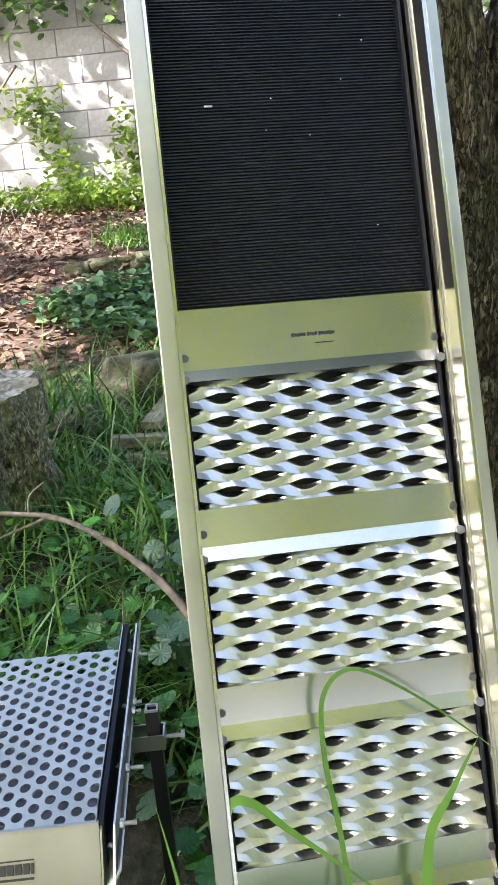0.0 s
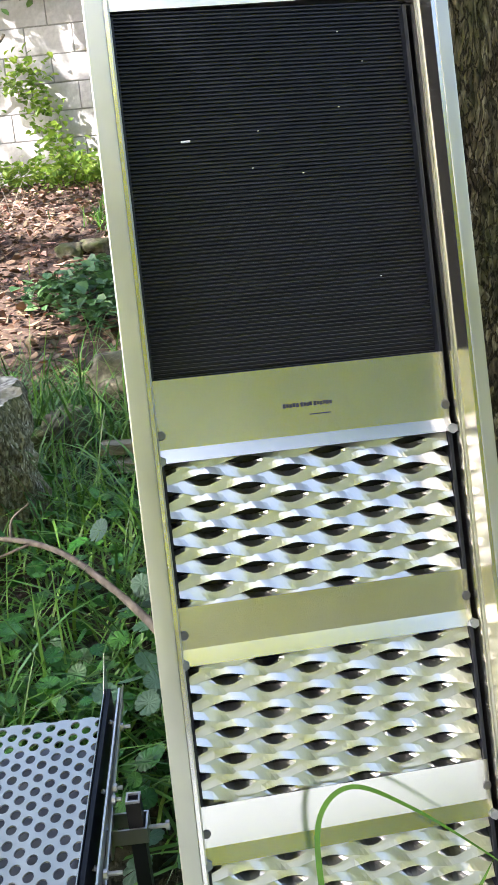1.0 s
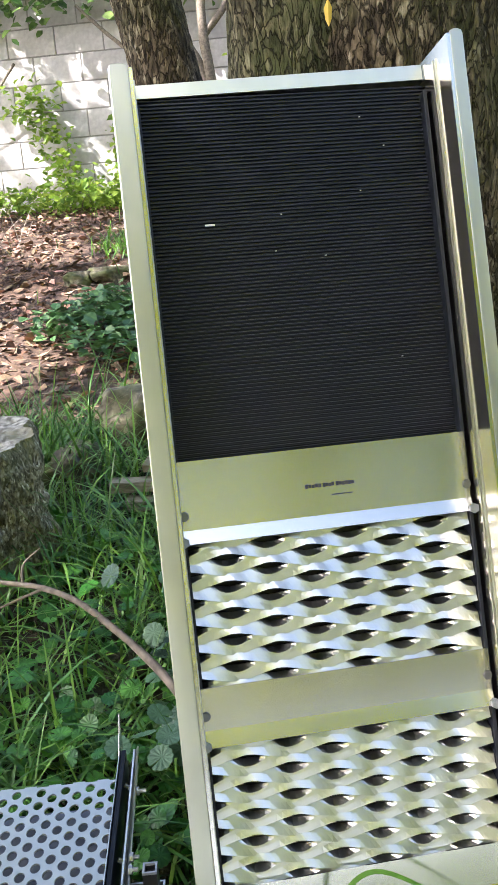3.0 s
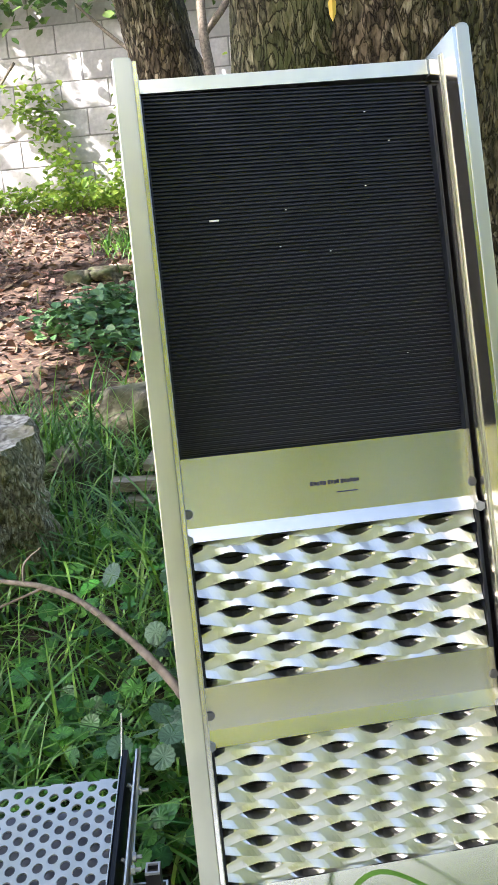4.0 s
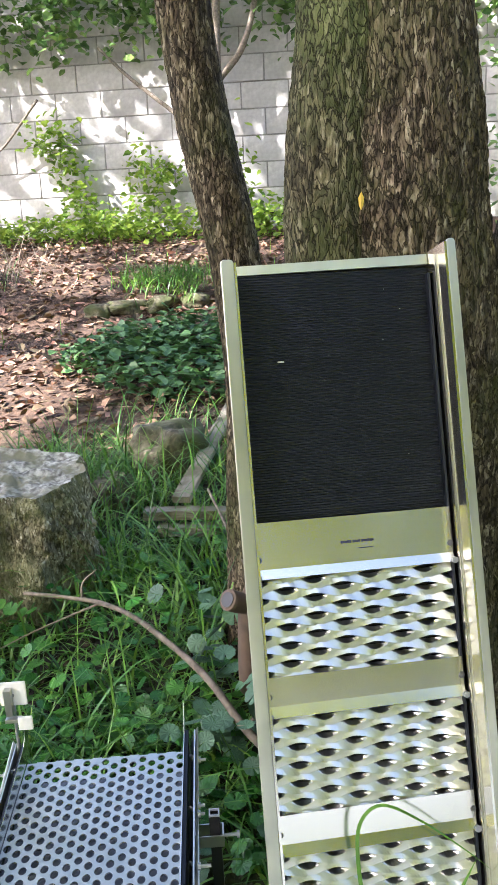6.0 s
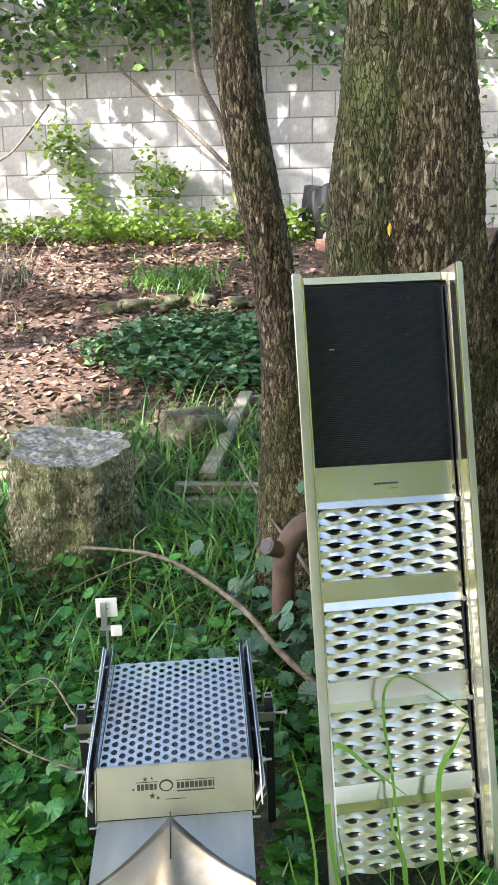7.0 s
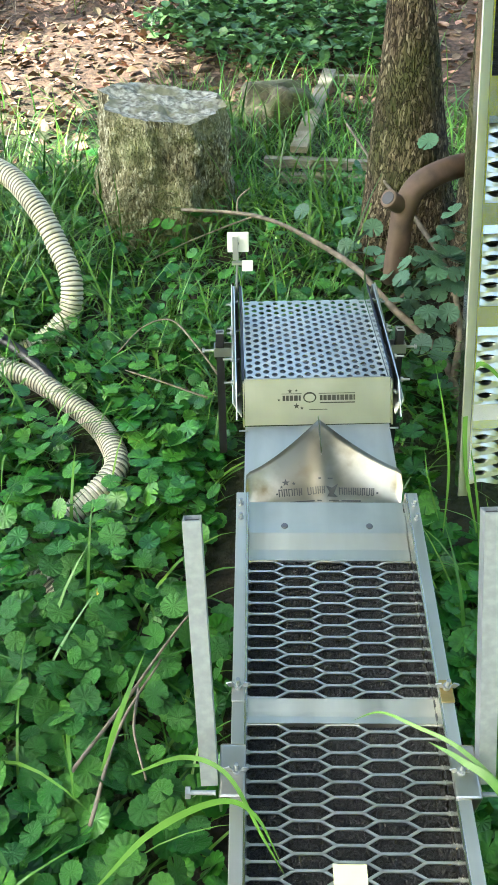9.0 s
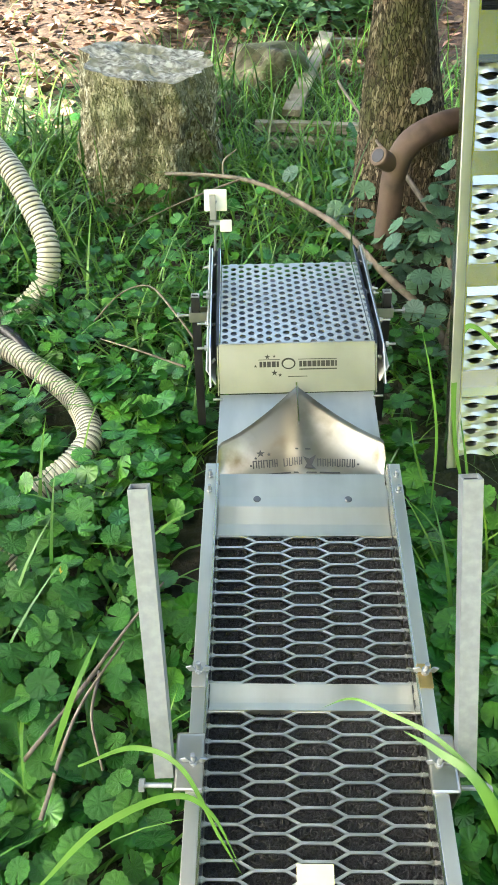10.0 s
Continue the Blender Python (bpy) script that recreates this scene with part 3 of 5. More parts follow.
    # small engraving on the top plate
    word_bars(th, (0.014, 0.010, 0.016), 0.108, -0.0325, 0.0035, 0.0088)
    word_bars(th, (0.018,), 0.130, -0.040, 0.0008, 0.0086)
    # bits of grit on the mat
    bm = bmesh.new()
    box(bm, 0.0485, 0.0565, 0.1975, 0.199, -0.001, 0.0006)
    part("grit", bm, WHITE_PL, th)
    for x, y in ((0.114, 0.203), (0.106, 0.172), (0.149, 0.165), (0.186, 0.219), (0.211, 0.257), (0.192, 0.283), (0.206, 0.315), (0.207, 0.072)):
        bm = bmesh.new()
        box(bm, x, x + 0.0013, y, y + 0.0007, -0.001, 0.0001)
        part("grit", bm, WHITE_PL, th)
    bolt(th, Matrix.Translation((-0.003, 0.300, 0.02)) @ pose(0, 0, 0, 0, -90, 0), 0.0028, 0.012, "pin", False)


build_leaning()

# ---- lying sluice ----
HS_O = Vector((-0.27, 0.571, 0.322))
HS_R = Vector((0.990, 0.141, 0.012)).normalized()
HS_D = Vector((0.140, -0.958, -0.25))
HS_D = (HS_D - HS_R * HS_D.dot(HS_R)).normalized()
HS = Matrix((HS_R, -HS_D, HS_R.cross(-HS_D))).transposed().to_4x4()
HS.translation = HS_O
HS = HS @ pose(0, 0, 0, 0, 0, -1.5)


def hex_mesh(parent, x0, x1, y0, y1, col=0.0497, row=0.0178):
    """Flattened expanded metal with long hexagonal meshes."""
    bm = bmesh.new()
    t, h, half = 0.0015, 0.0035, 0.0165

    def strip(ax, ay, bx, by):
        if max(ax, bx) <= x0 or min(ax, bx) >= x1:
            return
        if ax < x0:
            ay, ax = ay + (by - ay) * (x0 - ax) / (bx - ax), x0
        if bx > x1:
            by, bx = ay + (by - ay) * (x1 - ax) / (bx - ax), x1
        if min(ay, by) < y0 or max(ay, by) > y1:
            return
        d = Vector((bx - ax, by - ay, 0)).normalized()
        s = Vector((-d.y, d.x, 0)) * t
        e = d * 0.0008
        q = [Vector((ax, ay, 0)) - e - s, Vector((bx, by, 0)) + e - s, Vector((bx, by, 0)) + e + s, Vector((ax, ay, 0)) - e + s]
        lo = [bm.verts.new((v.x, v.y, 0.0)) for v in q]
        hi = [bm.verts.new((v.x, v.y, h)) for v in q]
        hi2 = hi
        bm.faces.new(hi2)
        for i in range(4):
            j = (i + 1) % 4
            bm.faces.new((lo[i], lo[j], hi[j], hi[i]))

    c0 = x0 + 0.020
    for c in range(-1, 7):
        cx = c0 + c * col
        for r in range(int((y1 - y0) / row) + 3):
            y = y1 - r * row - (row / 2 if c % 2 else 0)
            strip(cx - half, y, cx + half, y)
            strip(cx + half, y, cx + col - half, y + row / 2)
            strip(cx + half, y, cx + col - half, y - row / 2)
    return part("hexagon_mesh", bm, MESH_ALU, parent, "flattened expanded metal with long hexagonal openings")


def square_leg(parent, a, b, size, name="leg", body=None, label="galvanised square tube leg"):
    a, b = Vector(a), Vector(b)
    d = (b - a).normalized()
    x = Vector((1, 0, 0)) - d * d.x
    x.normalize()
    m = Matrix((x, d.cross(x), d)).transposed().to_4x4()
    m.translation = a
    n, s, w = (b - a).length, size / 2, size / 2 - 0.002
    bm = bmesh.new()
    rings = []
    for q, z in ((s, 0), (s, n), (w, n), (w, 0)):
        rings.append([bm.verts.new((q * cx, q * cy, z)) for cx, cy in ((-1, -1), (1, -1), (1, 1), (-1, 1))])
    for k in range(4):
        for e in range(4):
            g = (e + 1) % 4
            bm.faces.new((rings[k][e], rings[k][g], rings[(k + 1) % 4][g], rings[(k + 1) % 4][e]))
    leg = part(name, bm, body or GALV, parent, label, m=m)
    bm = bmesh.new()
    box(bm, -w, w, -w, w, 0.004, 0.02)
    part("end_plug", bm, BLACK_PL, leg, "black plastic plug")
    if body:
        bm = bmesh.new()
        for q in ((-s, s, -s, -w), (-s, s, w, s), (-s, -w, -w, w), (w, s, -w, w)):
            box(bm, *q, -0.003, -0.0002)
        part("rim", bm, GALV, leg, "bright cut rim")
    return leg


def wing_bolt(parent, m):
    bm = bmesh.new()
    cyl(bm, m, 0.0028, 0.02, 8)
    cyl(bm, m, 0.005, 0.006, 8)
    for s in (-1, 1):
        box(bm, 0.003 * s - 0.004, 0.003 * s + 0.004, -0.001, 0.001, 0.003, 0.014, 0.0008, m @ pose(0.003 * s, 0, 0, 0, 25 * s, 0))
    return part("wing_nut", bm, GALV, parent)


def build_lying():
    w, y_top, y_bot, wall = 0.24, 0.105, -0.95, 0.036
    th = thing("hexagon_sluice", HS, "aluminium gold sluice with hexagon mesh lying in ground ivy", "sluice")
    bm = bmesh.new()
    box(bm, 0, w, y_bot, y_top, -0.016, -0.013)
    part("base_pan", bm, ALU, th)
    bm = bmesh.new()
    bmesh.ops.create_grid(bm, x_segments=96, y_segments=380, size=0.5)
    bmesh.ops.transform(bm, matrix=Matrix.Translation((w / 2, (y_bot + 0.004) / 2, -0.005)) @ Matrix.Diagonal((w - 0.002, 0.004 - y_bot, 1, 1)), verts=bm.verts)
    for v in bm.verts:
        v.co.z += random.uniform(-0.004, 0.002)
    mat_part = part("fibre_mat", bm, MOSS_MAT, th, "coarse black fibre mat")
    rnd = random.Random(17)
    verts, faces = [], []
    for _ in range(6500):
        x, y = rnd.uniform(0.006, w - 0.006), rnd.uniform(-0.62, 0.0)
        r, a0, span, tilt = rnd.uniform(0.0025, 0.006), rnd.uniform(0, 6.283), rnd.uniform(2.0, 5.0), rnd.uniform(0, 6.283)
        z = rnd.uniform(-0.0045, -0.0012)
        b = len(verts)
        for k in range(7):
            a = a0 + span * k / 6
            dx, dy = math.cos(a), math.sin(a)
            up = 0.0022 * math.cos(a - tilt)
            for e, h in ((-0.00045, 0.0), (0.0, 0.0006), (0.00045, 0.0)):
                verts.append((x + (r + e) * dx, y + (r + e) * dy, z + up + h))
        for k in range(6):
            i = b + 3 * k
            faces += [(i, i + 1, i + 4, i + 3), (i + 1, i + 2, i + 5, i + 4)]
    raw("fibre", verts, faces, FIBRE, "stuff", "wiry black loops of the mat", parent=mat_part)
    for side in (0, 1):
        bm = bmesh.new()
        x = (-0.003, 0) if side == 0 else (w, w + 0.003)
        box(bm, x[0], x[1], y_bot, y_top, -0.016, wall, 0.0005)
        sw = part("side_wall", bm, STEEL, th)
        bm = bmesh.new()
        x = (-0.0185, -0.003) if side == 0 else (w + 0.003, w + 0.0185)
        box(bm, x[0], x[1], y_bot, y_top, wall - 0.0035, wall, 0.001)
        part("flange", bm, FLANGE, sw)
        # row of small holes along the wall's foot
        bm = bmesh.new()
        xx = (0.0001, 0.0007) if side == 0 else (w - 0.0007, w - 0.0001)
        for i in range(50):
            yy = -0.01 - i * 0.0178
            box(bm, xx[0], xx[1], yy - 0.004, yy + 0.004, 0.003, 0.012)
        part("slot_strip", bm, BLACK_PL, sw)
        xs = -0.011 if side == 0 else w + 0.011
        for yy in (0.055, 0.082):
            bolt(sw, Matrix.Translation((xs, yy, wall)), 0.0026, 0.012)
        bm = bmesh.new()
        box(bm, xs - 0.008, xs + 0.008, -0.235, -0.205, wall + 0.0002, wall + 0.0022, 0.0006)
        clip = part("clip", bm, BRASS if side else STEEL_DULL, th)
        wing_bolt(clip, Matrix.Translation((xs, -0.216, wall + 0.002)))
        sx = -1 if side == 0 else 1
        bm = bmesh.new()
        b0, b1 = (xs - 0.020, xs + 0.011) if side == 0 else (xs - 0.011, xs + 0.020)
        box(bm, b0, b1, -0.352, -0.29, wall + 0.001, wall + 0.0035, 0.003)
        box(bm, b0 if side == 0 else b1 - 0.003, b0 + 0.003 if side == 0 else b1, -0.352, -0.29, wall - 0.045, wall + 0.002, 0.001)
        br = part("bracket", bm, STEEL_DULL, th, "brownish flat steel bracket")
        wing_bolt(br, Matrix.Translation((xs, -0.322, wall + 0.003)))
        bm = bmesh.new()
        m = Matrix.Translation((xs + sx * 0.025, -0.335, wall - 0.03)) @ pose(0, 0, 0, 0, 90 * sx, 0)
        cyl(bm, m, 0.003, 0.034, 8)
        cyl(bm, m @ Matrix.Translation((0, 0, 0.03)), 0.0075, 0.006, 6)
        part("clamp_bolt", bm, GALV, br)
    # stepped inlet plate with a pale front lip
    bent_bar(th, 0.001, w - 0.001, [(y_top, 0.012), (0.064, 0.010), (0.047, 0.010), (0.020, 0.0035), (0.019, 0.006), (0.0, 0.0055)], "inlet_plate", FLANGE, "folded steel inlet plate")
    for x in (0.055, 0.184):
        screw_head(th, Matrix.Translation((x, 0.060, 0.0105)), 0.0055)
    bent_bar(th, 0.0005, w - 0.0005, [(-0.217, 0.0085), (-0.234, 0.0065), (-0.240, 0.006), (-0.249, 0.007), (-0.250, -0.002)], "cross_bar", FLANGE, "bent steel cross bar")
    bent_bar(th, 0.0005, w - 0.0005, [(-0.617, 0.0085), (-0.634, 0.0065), (-0.640, 0.006), (-0.649, 0.007), (-0.650, -0.002)], "cross_bar", FLANGE, "bent steel cross bar")
    hex_mesh(th, 0.001, w - 0.001, -0.217, 0.0)
    hex_mesh(th, 0.001, w - 0.001, -0.616, -0.249)
    hex_mesh(th, 0.001, w - 0.001, y_bot, -0.649)
    bm = bmesh.new()
    box(bm, 0.098, 0.136, -0.470, -0.412, 0.0042, 0.0052)
    part("sticker", bm, TAG, th, "pale yellow blank sticker")
    inv = HS.inverted()
    for a, b in (((-0.305, 0.346, 0.571), (-0.274, 0.244, 0.265)), ((0.018, 0.393, 0.579), (0.048, 0.290, 0.261))):
        square_leg(th, inv @ Vector(a), inv @ Vector(b), 0.020)


build_lying()

# ---- classifier box at the sluice's head ----
SK_X = Vector((0.250, 0.037, 0.004)).normalized()
SK_Y = Vector((-SK_X.y, SK_X.x, 0)).normalized()
SK = Matrix((SK_X, SK_Y, SK_X.cross(SK_Y))).transposed().to_4x4()
SK.translation = Vector((-0.317, 0.896, 0.454))


def perforated(parent, x0, x1, y0, y1, slope, z0, cols=17, pitch=0.0200):
    """Sheet with round holes in staggered columns: a ring of faces round each."""
    bm = bmesh.new()
    step, seg = (x1 - x0) / cols, 12
    rx, ry = 0.0056, 0.0066

    def put(px, py, dz=0.0):
        return bm.verts.new((px, py, z0 + slope * (py - y0) + dz))

    for i in range(cols):
        xc = x0 + step * (i + 0.5)
        y = y0 - (pitch / 2 if i % 2 else 0)
        while y < y1 - 0.002:
            lo, hi = max(y, y0), min(y + pitch, y1)
            if hi - lo < pitch * 0.98:
                bm.faces.new([put(*q) for q in ((xc - step / 2, lo), (xc + step / 2, lo), (xc + step / 2, hi), (xc - step / 2, hi))])
                y += pitch
                continue
            yc = y + pitch / 2
            rings = []
            for k in range(seg):
                a = 2 * math.pi * k / seg
                c, s = math.cos(a), math.sin(a)
                q = 1 / max(abs(c) / (step / 2), abs(s) / (pitch / 2))
                if k in (1, 5, 7, 11):
                    ox, oy = math.copysign(step / 2, c), math.copysign(pitch / 2, s)
                else:
                    ox, oy = q * c, q * s
                rings.append((put(xc + ox, yc + oy), put(xc + rx * c, yc + ry * s), put(xc + rx * c, yc + ry * s, -0.002)))
            for k in range(seg):
                a, b = rings[k], rings[(k + 1) % seg]
                bm.faces.new((a[0], b[0], b[1], a[1]))
                bm.faces.new((a[1], b[1], b[2], a[2]))
            y += pitch
    bmesh.ops.remove_doubles(bm, verts=bm.verts, dist=0.0003)
    return part("perforated_plate", bm, FLANGE, parent, "aluminium plate with staggered round holes")


def star(parent, x, y, r, m):
    bm = bmesh.new()
    pts = []
    for k in range(10):
        q = r if k % 2 == 0 else r * 0.42
        a = math.pi / 2 + k * math.pi / 5
        pts.append((x + q * math.cos(a), y + q * math.sin(a)))
    prism(bm, pts, 2, 0.0, 0.0006)
    return part("marking", bm, INK, parent, m=m)


def marks(parent, m, words, x, y, h, gap=0.4):
    """Rows of plain upright bars in place of words."""
    rnd = random.Random(int(x * 1e4))
    for w in words:
        end = x + w
        while x < end - 0.001:
            k = min(end - x, h * rnd.uniform(0.45, 0.75) if h > 0.003 else w)
            bm = bmesh.new()
            box(bm, x, x + k, y, y + h, 0, 0.0006)
            part("marking", bm, INK, parent, m=m)
            x += k + (h * 0.16 if h > 0.003 else 0)
        x = end + gap * h


def build_classifier():
    W, slope = 0.253, 0.085
    th = thing("classifier_box", SK, "stainless steel classifier box with perforated plate at the sluice head", "classifier")
    perforated(th, 0.002, W - 0.002, 0.003, 0.305, slope, -0.004)
    # pale metal in itself; shade below the holes is put into its colour
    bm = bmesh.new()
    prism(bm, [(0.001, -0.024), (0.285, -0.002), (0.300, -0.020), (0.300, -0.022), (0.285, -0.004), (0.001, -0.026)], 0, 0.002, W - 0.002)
    part("tray_floor", bm, SCREW_AND_SHADE_STEEL, th, "metal floor coloured dark for the shade under the holes")
    # front panel with rolled top edge
    bm = bmesh.new()
    prism(bm, [(0.0, 0.001), (0.0035, 0.001), (0.0035, -0.001), (0.0018, -0.001), (-0.0345, -0.071), (-0.036, -0.071), (-0.0012, -0.002)], 0, -0.001, W + 0.001)
    front = part("front_panel", bm, STEEL_BRUSHED, th, "brushed steel front panel with dark markings")
    fm = Matrix(((1, 0, 0, 0), (0, 0.447, -0.894, -0.0012), (0, 0.894, 0.447, 0), (0, 0, 0, 1))) @ Matrix.Diagonal((0.93, 0.93, 1, 1))
    # emblem and bars in place of lettering
    marks(front, fm, (0.034,), 0.070, -0.040, 0.010)
    marks(front, fm, (0.066,), 0.140, -0.040, 0.010)
    marks(front, fm, (0.068,), 0.138, -0.0275, 0.0012)
    marks(front, fm, (0.038,), 0.068, -0.0275, 0.0012)
    marks(front, fm, (0.066,), 0.140, -0.0455, 0.0022)
    marks(front, fm, (0.034,), 0.120, -0.0575, 0.0012)
    for x, y, r in ((0.084, -0.022, 0.005), (0.096, -0.021, 0.003), (0.096, -0.050, 0.006), (0.106, -0.054, 0.0035), (0.063, -0.038, 0.003)):
        star(front, x, y, r, fm)
    bm = bmesh.new()
    bmesh.ops.create_cone(bm, cap_ends=True, segments=20, radius1=0.0125, radius2=0.0125, depth=0.0006, matrix=Matrix.Translation((0.121, -0.034, 0.0003)) @ Matrix.Diagonal((1, 0.8, 1, 1)))
    part("marking", bm, INK, front, m=fm)
    bm = bmesh.new()
    bmesh.ops.create_cone(bm, cap_ends=True, segments=20, radius1=0.0098, radius2=0.0098, depth=0.0006, matrix=Matrix.Translation((0.121, -0.0345, 0.0008)) @ Matrix.Diagonal((1, 0.75, 1, 1)))
    part("marking", bm, STEEL_BRUSHED, front, m=fm)
    for side in (0, 1):
        s = -1 if side == 0 else 1
        xb = 0 if side == 0 else W
        # black rubber cheek and the pan's thin upright edge
        bm = bmesh.new()
        prism(bm, [(0.0, -0.05), (0.0, 0.0), (0.02, 0.006), (0.30, 0.048), (0.318, 0.050), (0.318, 0.0), (0.25, -0.03)], 0, *sorted((xb + s * 0.0005, xb + s * 0.0055)))
        part("rubber_cheek", bm, RUBBER, th, "black rubber side cheek")
        bm = bmesh.new()
        prism(bm, [(0.0, -0.02), (0.0, 0.002), (0.02, 0.012), (0.30, 0.055), (0.338, 0.088), (0.330, 0.045), (0.30, 0.0)], 0, *sorted((xb - s * 0.001, xb)))
        part("pan_edge", bm, STEEL, th)
        # outer steel angle with bolts
        bm = bmesh.new()
        prism(bm, [(-0.048, -0.052), (-0.030, -0.034), (0.0, -0.004), (0.30, 0.046), (0.318, 0.050), (0.326, 0.044), (0.326, 0.018), (0.02, -0.032), (-0.03, -0.060)], 0, *sorted((xb + s * 0.0145, xb + s * 0.0165)))
        plate = part("side_angle", bm, ALU, th)
        # its upper leaf leans inwards, dull and bolted through
        bm = bmesh.new()
        low = [Vector((xb + s * 0.0075, -0.040, -0.052)), Vector((xb + s * 0.0095, 0.318, 0.030))]
        high = [Vector((xb + s * 0.0225, -0.030, -0.030)), Vector((xb + s * 0.0215, 0.320, 0.052))]
        lean = Vector((-s * 0.8, 0, 0.6))
        rows = [[bm.verts.new(p + lean * d) for p in (low[0], low[1], high[1], high[0])] for d in (0.0, 0.0018)]
        bm.faces.new(rows[0][::-1])
        bm.faces.new(rows[1])
        for e in range(4):
            bm.faces.new((rows[0][e], rows[0][(e + 1) % 4], rows[1][(e + 1) % 4], rows[1][e]))
        part("flange", bm, FLANGE, plate)
        for u in (0.10, 0.36, 0.60, 0.86):
            p = low[0].lerp(low[1], u).lerp(high[0].lerp(high[1], u), 0.55) + lean * 0.0018
            bolt(plate, Matrix.Translation(p) @ lean.to_track_quat("Z", "Y").to_matrix().to_4x4(), 0.0026, 0.009)
        bm = bmesh.new()
        prism(bm, [(-0.040, -0.072), (-0.004, -0.004), (0.012, 0.002), (0.012, -0.04)], 0, *sorted((xb + s * 0.002, xb + s * 0.0040)))
        part("gusset", bm, STEEL_DULL, plate)
        for yy, ln in ((0.005, 0.016), (0.075, 0.018), (0.160, 0.010), (0.175, 0.010), (0.262, 0.012)):
            zz = yy * 0.157 - 0.012
            bm = bmesh.new()
            m = Matrix.Translation((xb + s * 0.0205, yy, zz + 0.004)) @ pose(0, 0, 0, 0, 90 * s, 0)
            cyl(bm, m, 0.0022, ln, 8)
            cyl(bm, m, 0.0048, 0.004, 6)
            part("bolt", bm, GALV, plate)
        # short square tube leg in a clamp
        leg = square_leg(th, (xb + s * 0.044, 0.152, 0.022), (xb + s * 0.044, 0.148, -0.24), 0.015, "leg", BLACK_PL, "black square tube leg with bright rim")
        back = leg.matrix_basis.inverted()
        bm = bmesh.new()
        x0, x1 = sorted((xb + s * 0.0175, xb + s * 0.056))
        box(bm, x0, x1, 0.138, 0.140, -0.022, -0.004)
        box(bm, x0, x1, 0.163, 0.165, -0.022, -0.004)
        box(bm, *sorted((xb + s * 0.054, xb + s * 0.056)), 0.140, 0.163, -0.022, -0.004)
        box(bm, *sorted((xb + s * 0.0167, xb + s * 0.0185)), 0.130, 0.172, -0.032, 0.006)
        part("clamp", bm, STEEL_DULL, leg, m=back)
        bm = bmesh.new()
        m = Matrix.Translation((xb + s * 0.056, 0.150, -0.013)) @ pose(0, 0, 0, 0, 90 * s, 0)
        cyl(bm, m, 0.0024, 0.022, 8)
        cyl(bm, m @ Matrix.Translation((0, 0, 0.018)), 0.0052, 0.004, 6)
        part("clamp_bolt", bm, GALV, leg, m=back)
        bm = bmesh.new()
        m = Matrix.Translation((xb - s * 0.004, -0.05, -0.073)) @ pose(0, 0, 0, 0, 90 * s, 0)
        cyl(bm, m, 0.0018, 0.016, 8)
        part("pin", bm, GALV, th)
    # chute below the front panel
    inv = SK.inverted()
    a, b = inv @ Vector((-0.311, 0.860, 0.381)), inv @ Vector((-0.062, 0.897, 0.386))
    c, d = inv @ Vector((-0.292, 0.690, 0.331)), inv @ Vector((-0.040, 0.722, 0.340))
    bm = bmesh.new()
    up = Vector((0, 0, -0.002))
    vs = [bm.verts.new(p) for p in (a, b, d, c)] + [bm.verts.new(p + up) for p in (a, b, d, c)]
    bm.faces.new(vs[:4])
    bm.faces.new(vs[4:][::-1])
    for i in range(4):
        j = (i + 1) % 4
        bm.faces.new((vs[i], vs[4 + i], vs[4 + j], vs[j]))
    part("chute", bm, FLANGE, th, "smooth steel chute")
    # pointed flow spreader
    bl, br, apex = inv @ Vector((-0.281, 0.680, 0.334)), inv @ Vector((-0.046, 0.706, 0.345)), inv @ Vector((-0.184, 0.829, 0.425))
    wl, wr = inv @ Vector((-0.300, 0.726, 0.372)), inv @ Vector((-0.038, 0.756, 0.383))
    bm = bmesh.new()
    n, mrows = 40, 12
    grid = []
    for i in range(n + 1):
        u = i / n
        base = bl.lerp(br, u)
        k = abs(2 * u - 1)
        edge = wl.lerp(wr, u)
        curve = (1 - k) ** 1.35
        tip = edge + (apex - wl.lerp(wr, 0.5)) * curve
        if k > 0.9:
            tip = tip.lerp(base, 0.45 * ((k - 0.9) / 0.1) ** 3)
        spread = Vector((0, 0, 0))
        col = []
        for r in range(mrows + 1):
            v = r / mrows
            p = base.lerp(tip, v) + spread * v
            p.z += -0.016 * math.sin(math.pi * v ** 0.8) * (0.35 + 0.65 * k) + 0.012 * math.exp(-(k / 0.13) ** 2) * v * (1 - v) * 2
            col.append(p)
        grid.append(col)
    top = [[bm.verts.new(p) for p in col] for col in grid]
    low = [[bm.verts.new(p + Vector((0, 0, -0.0016))) for p in col] for col in grid]
    for i in range(n):
        for r in range(mrows):
            bm.faces.new((top[i][r], top[i + 1][r], top[i + 1][r + 1], top[i][r + 1])).smooth = True
            bm.faces.new((low[i][r], low[i][r + 1], low[i + 1][r + 1], low[i + 1][r])).smooth = True
        bm.faces.new((top[i][0], low[i][0], low[i + 1][0], top[i + 1][0]))
        bm.faces.new((top[i][-1], top[i + 1][-1], low[i + 1][-1], low[i][-1]))
    spr = part("spreader", bm, STAINED, th, "pointed stained steel flow spreader with dark markings")
    # upright fin behind the point
    bm = bmesh.new()
    mid = bl.lerp(br, 0.5)
    f0, f1 = apex.copy(), apex.lerp(mid, 0.42)
    prism(bm, [(f0.y + 0.004, f0.z + 0.004), (f0.y, f0.z - 0.02), (f1.y, f1.z), (f1.y, f1.z + 0.006)], 0, apex.x - 0.001, apex.x + 0.001)
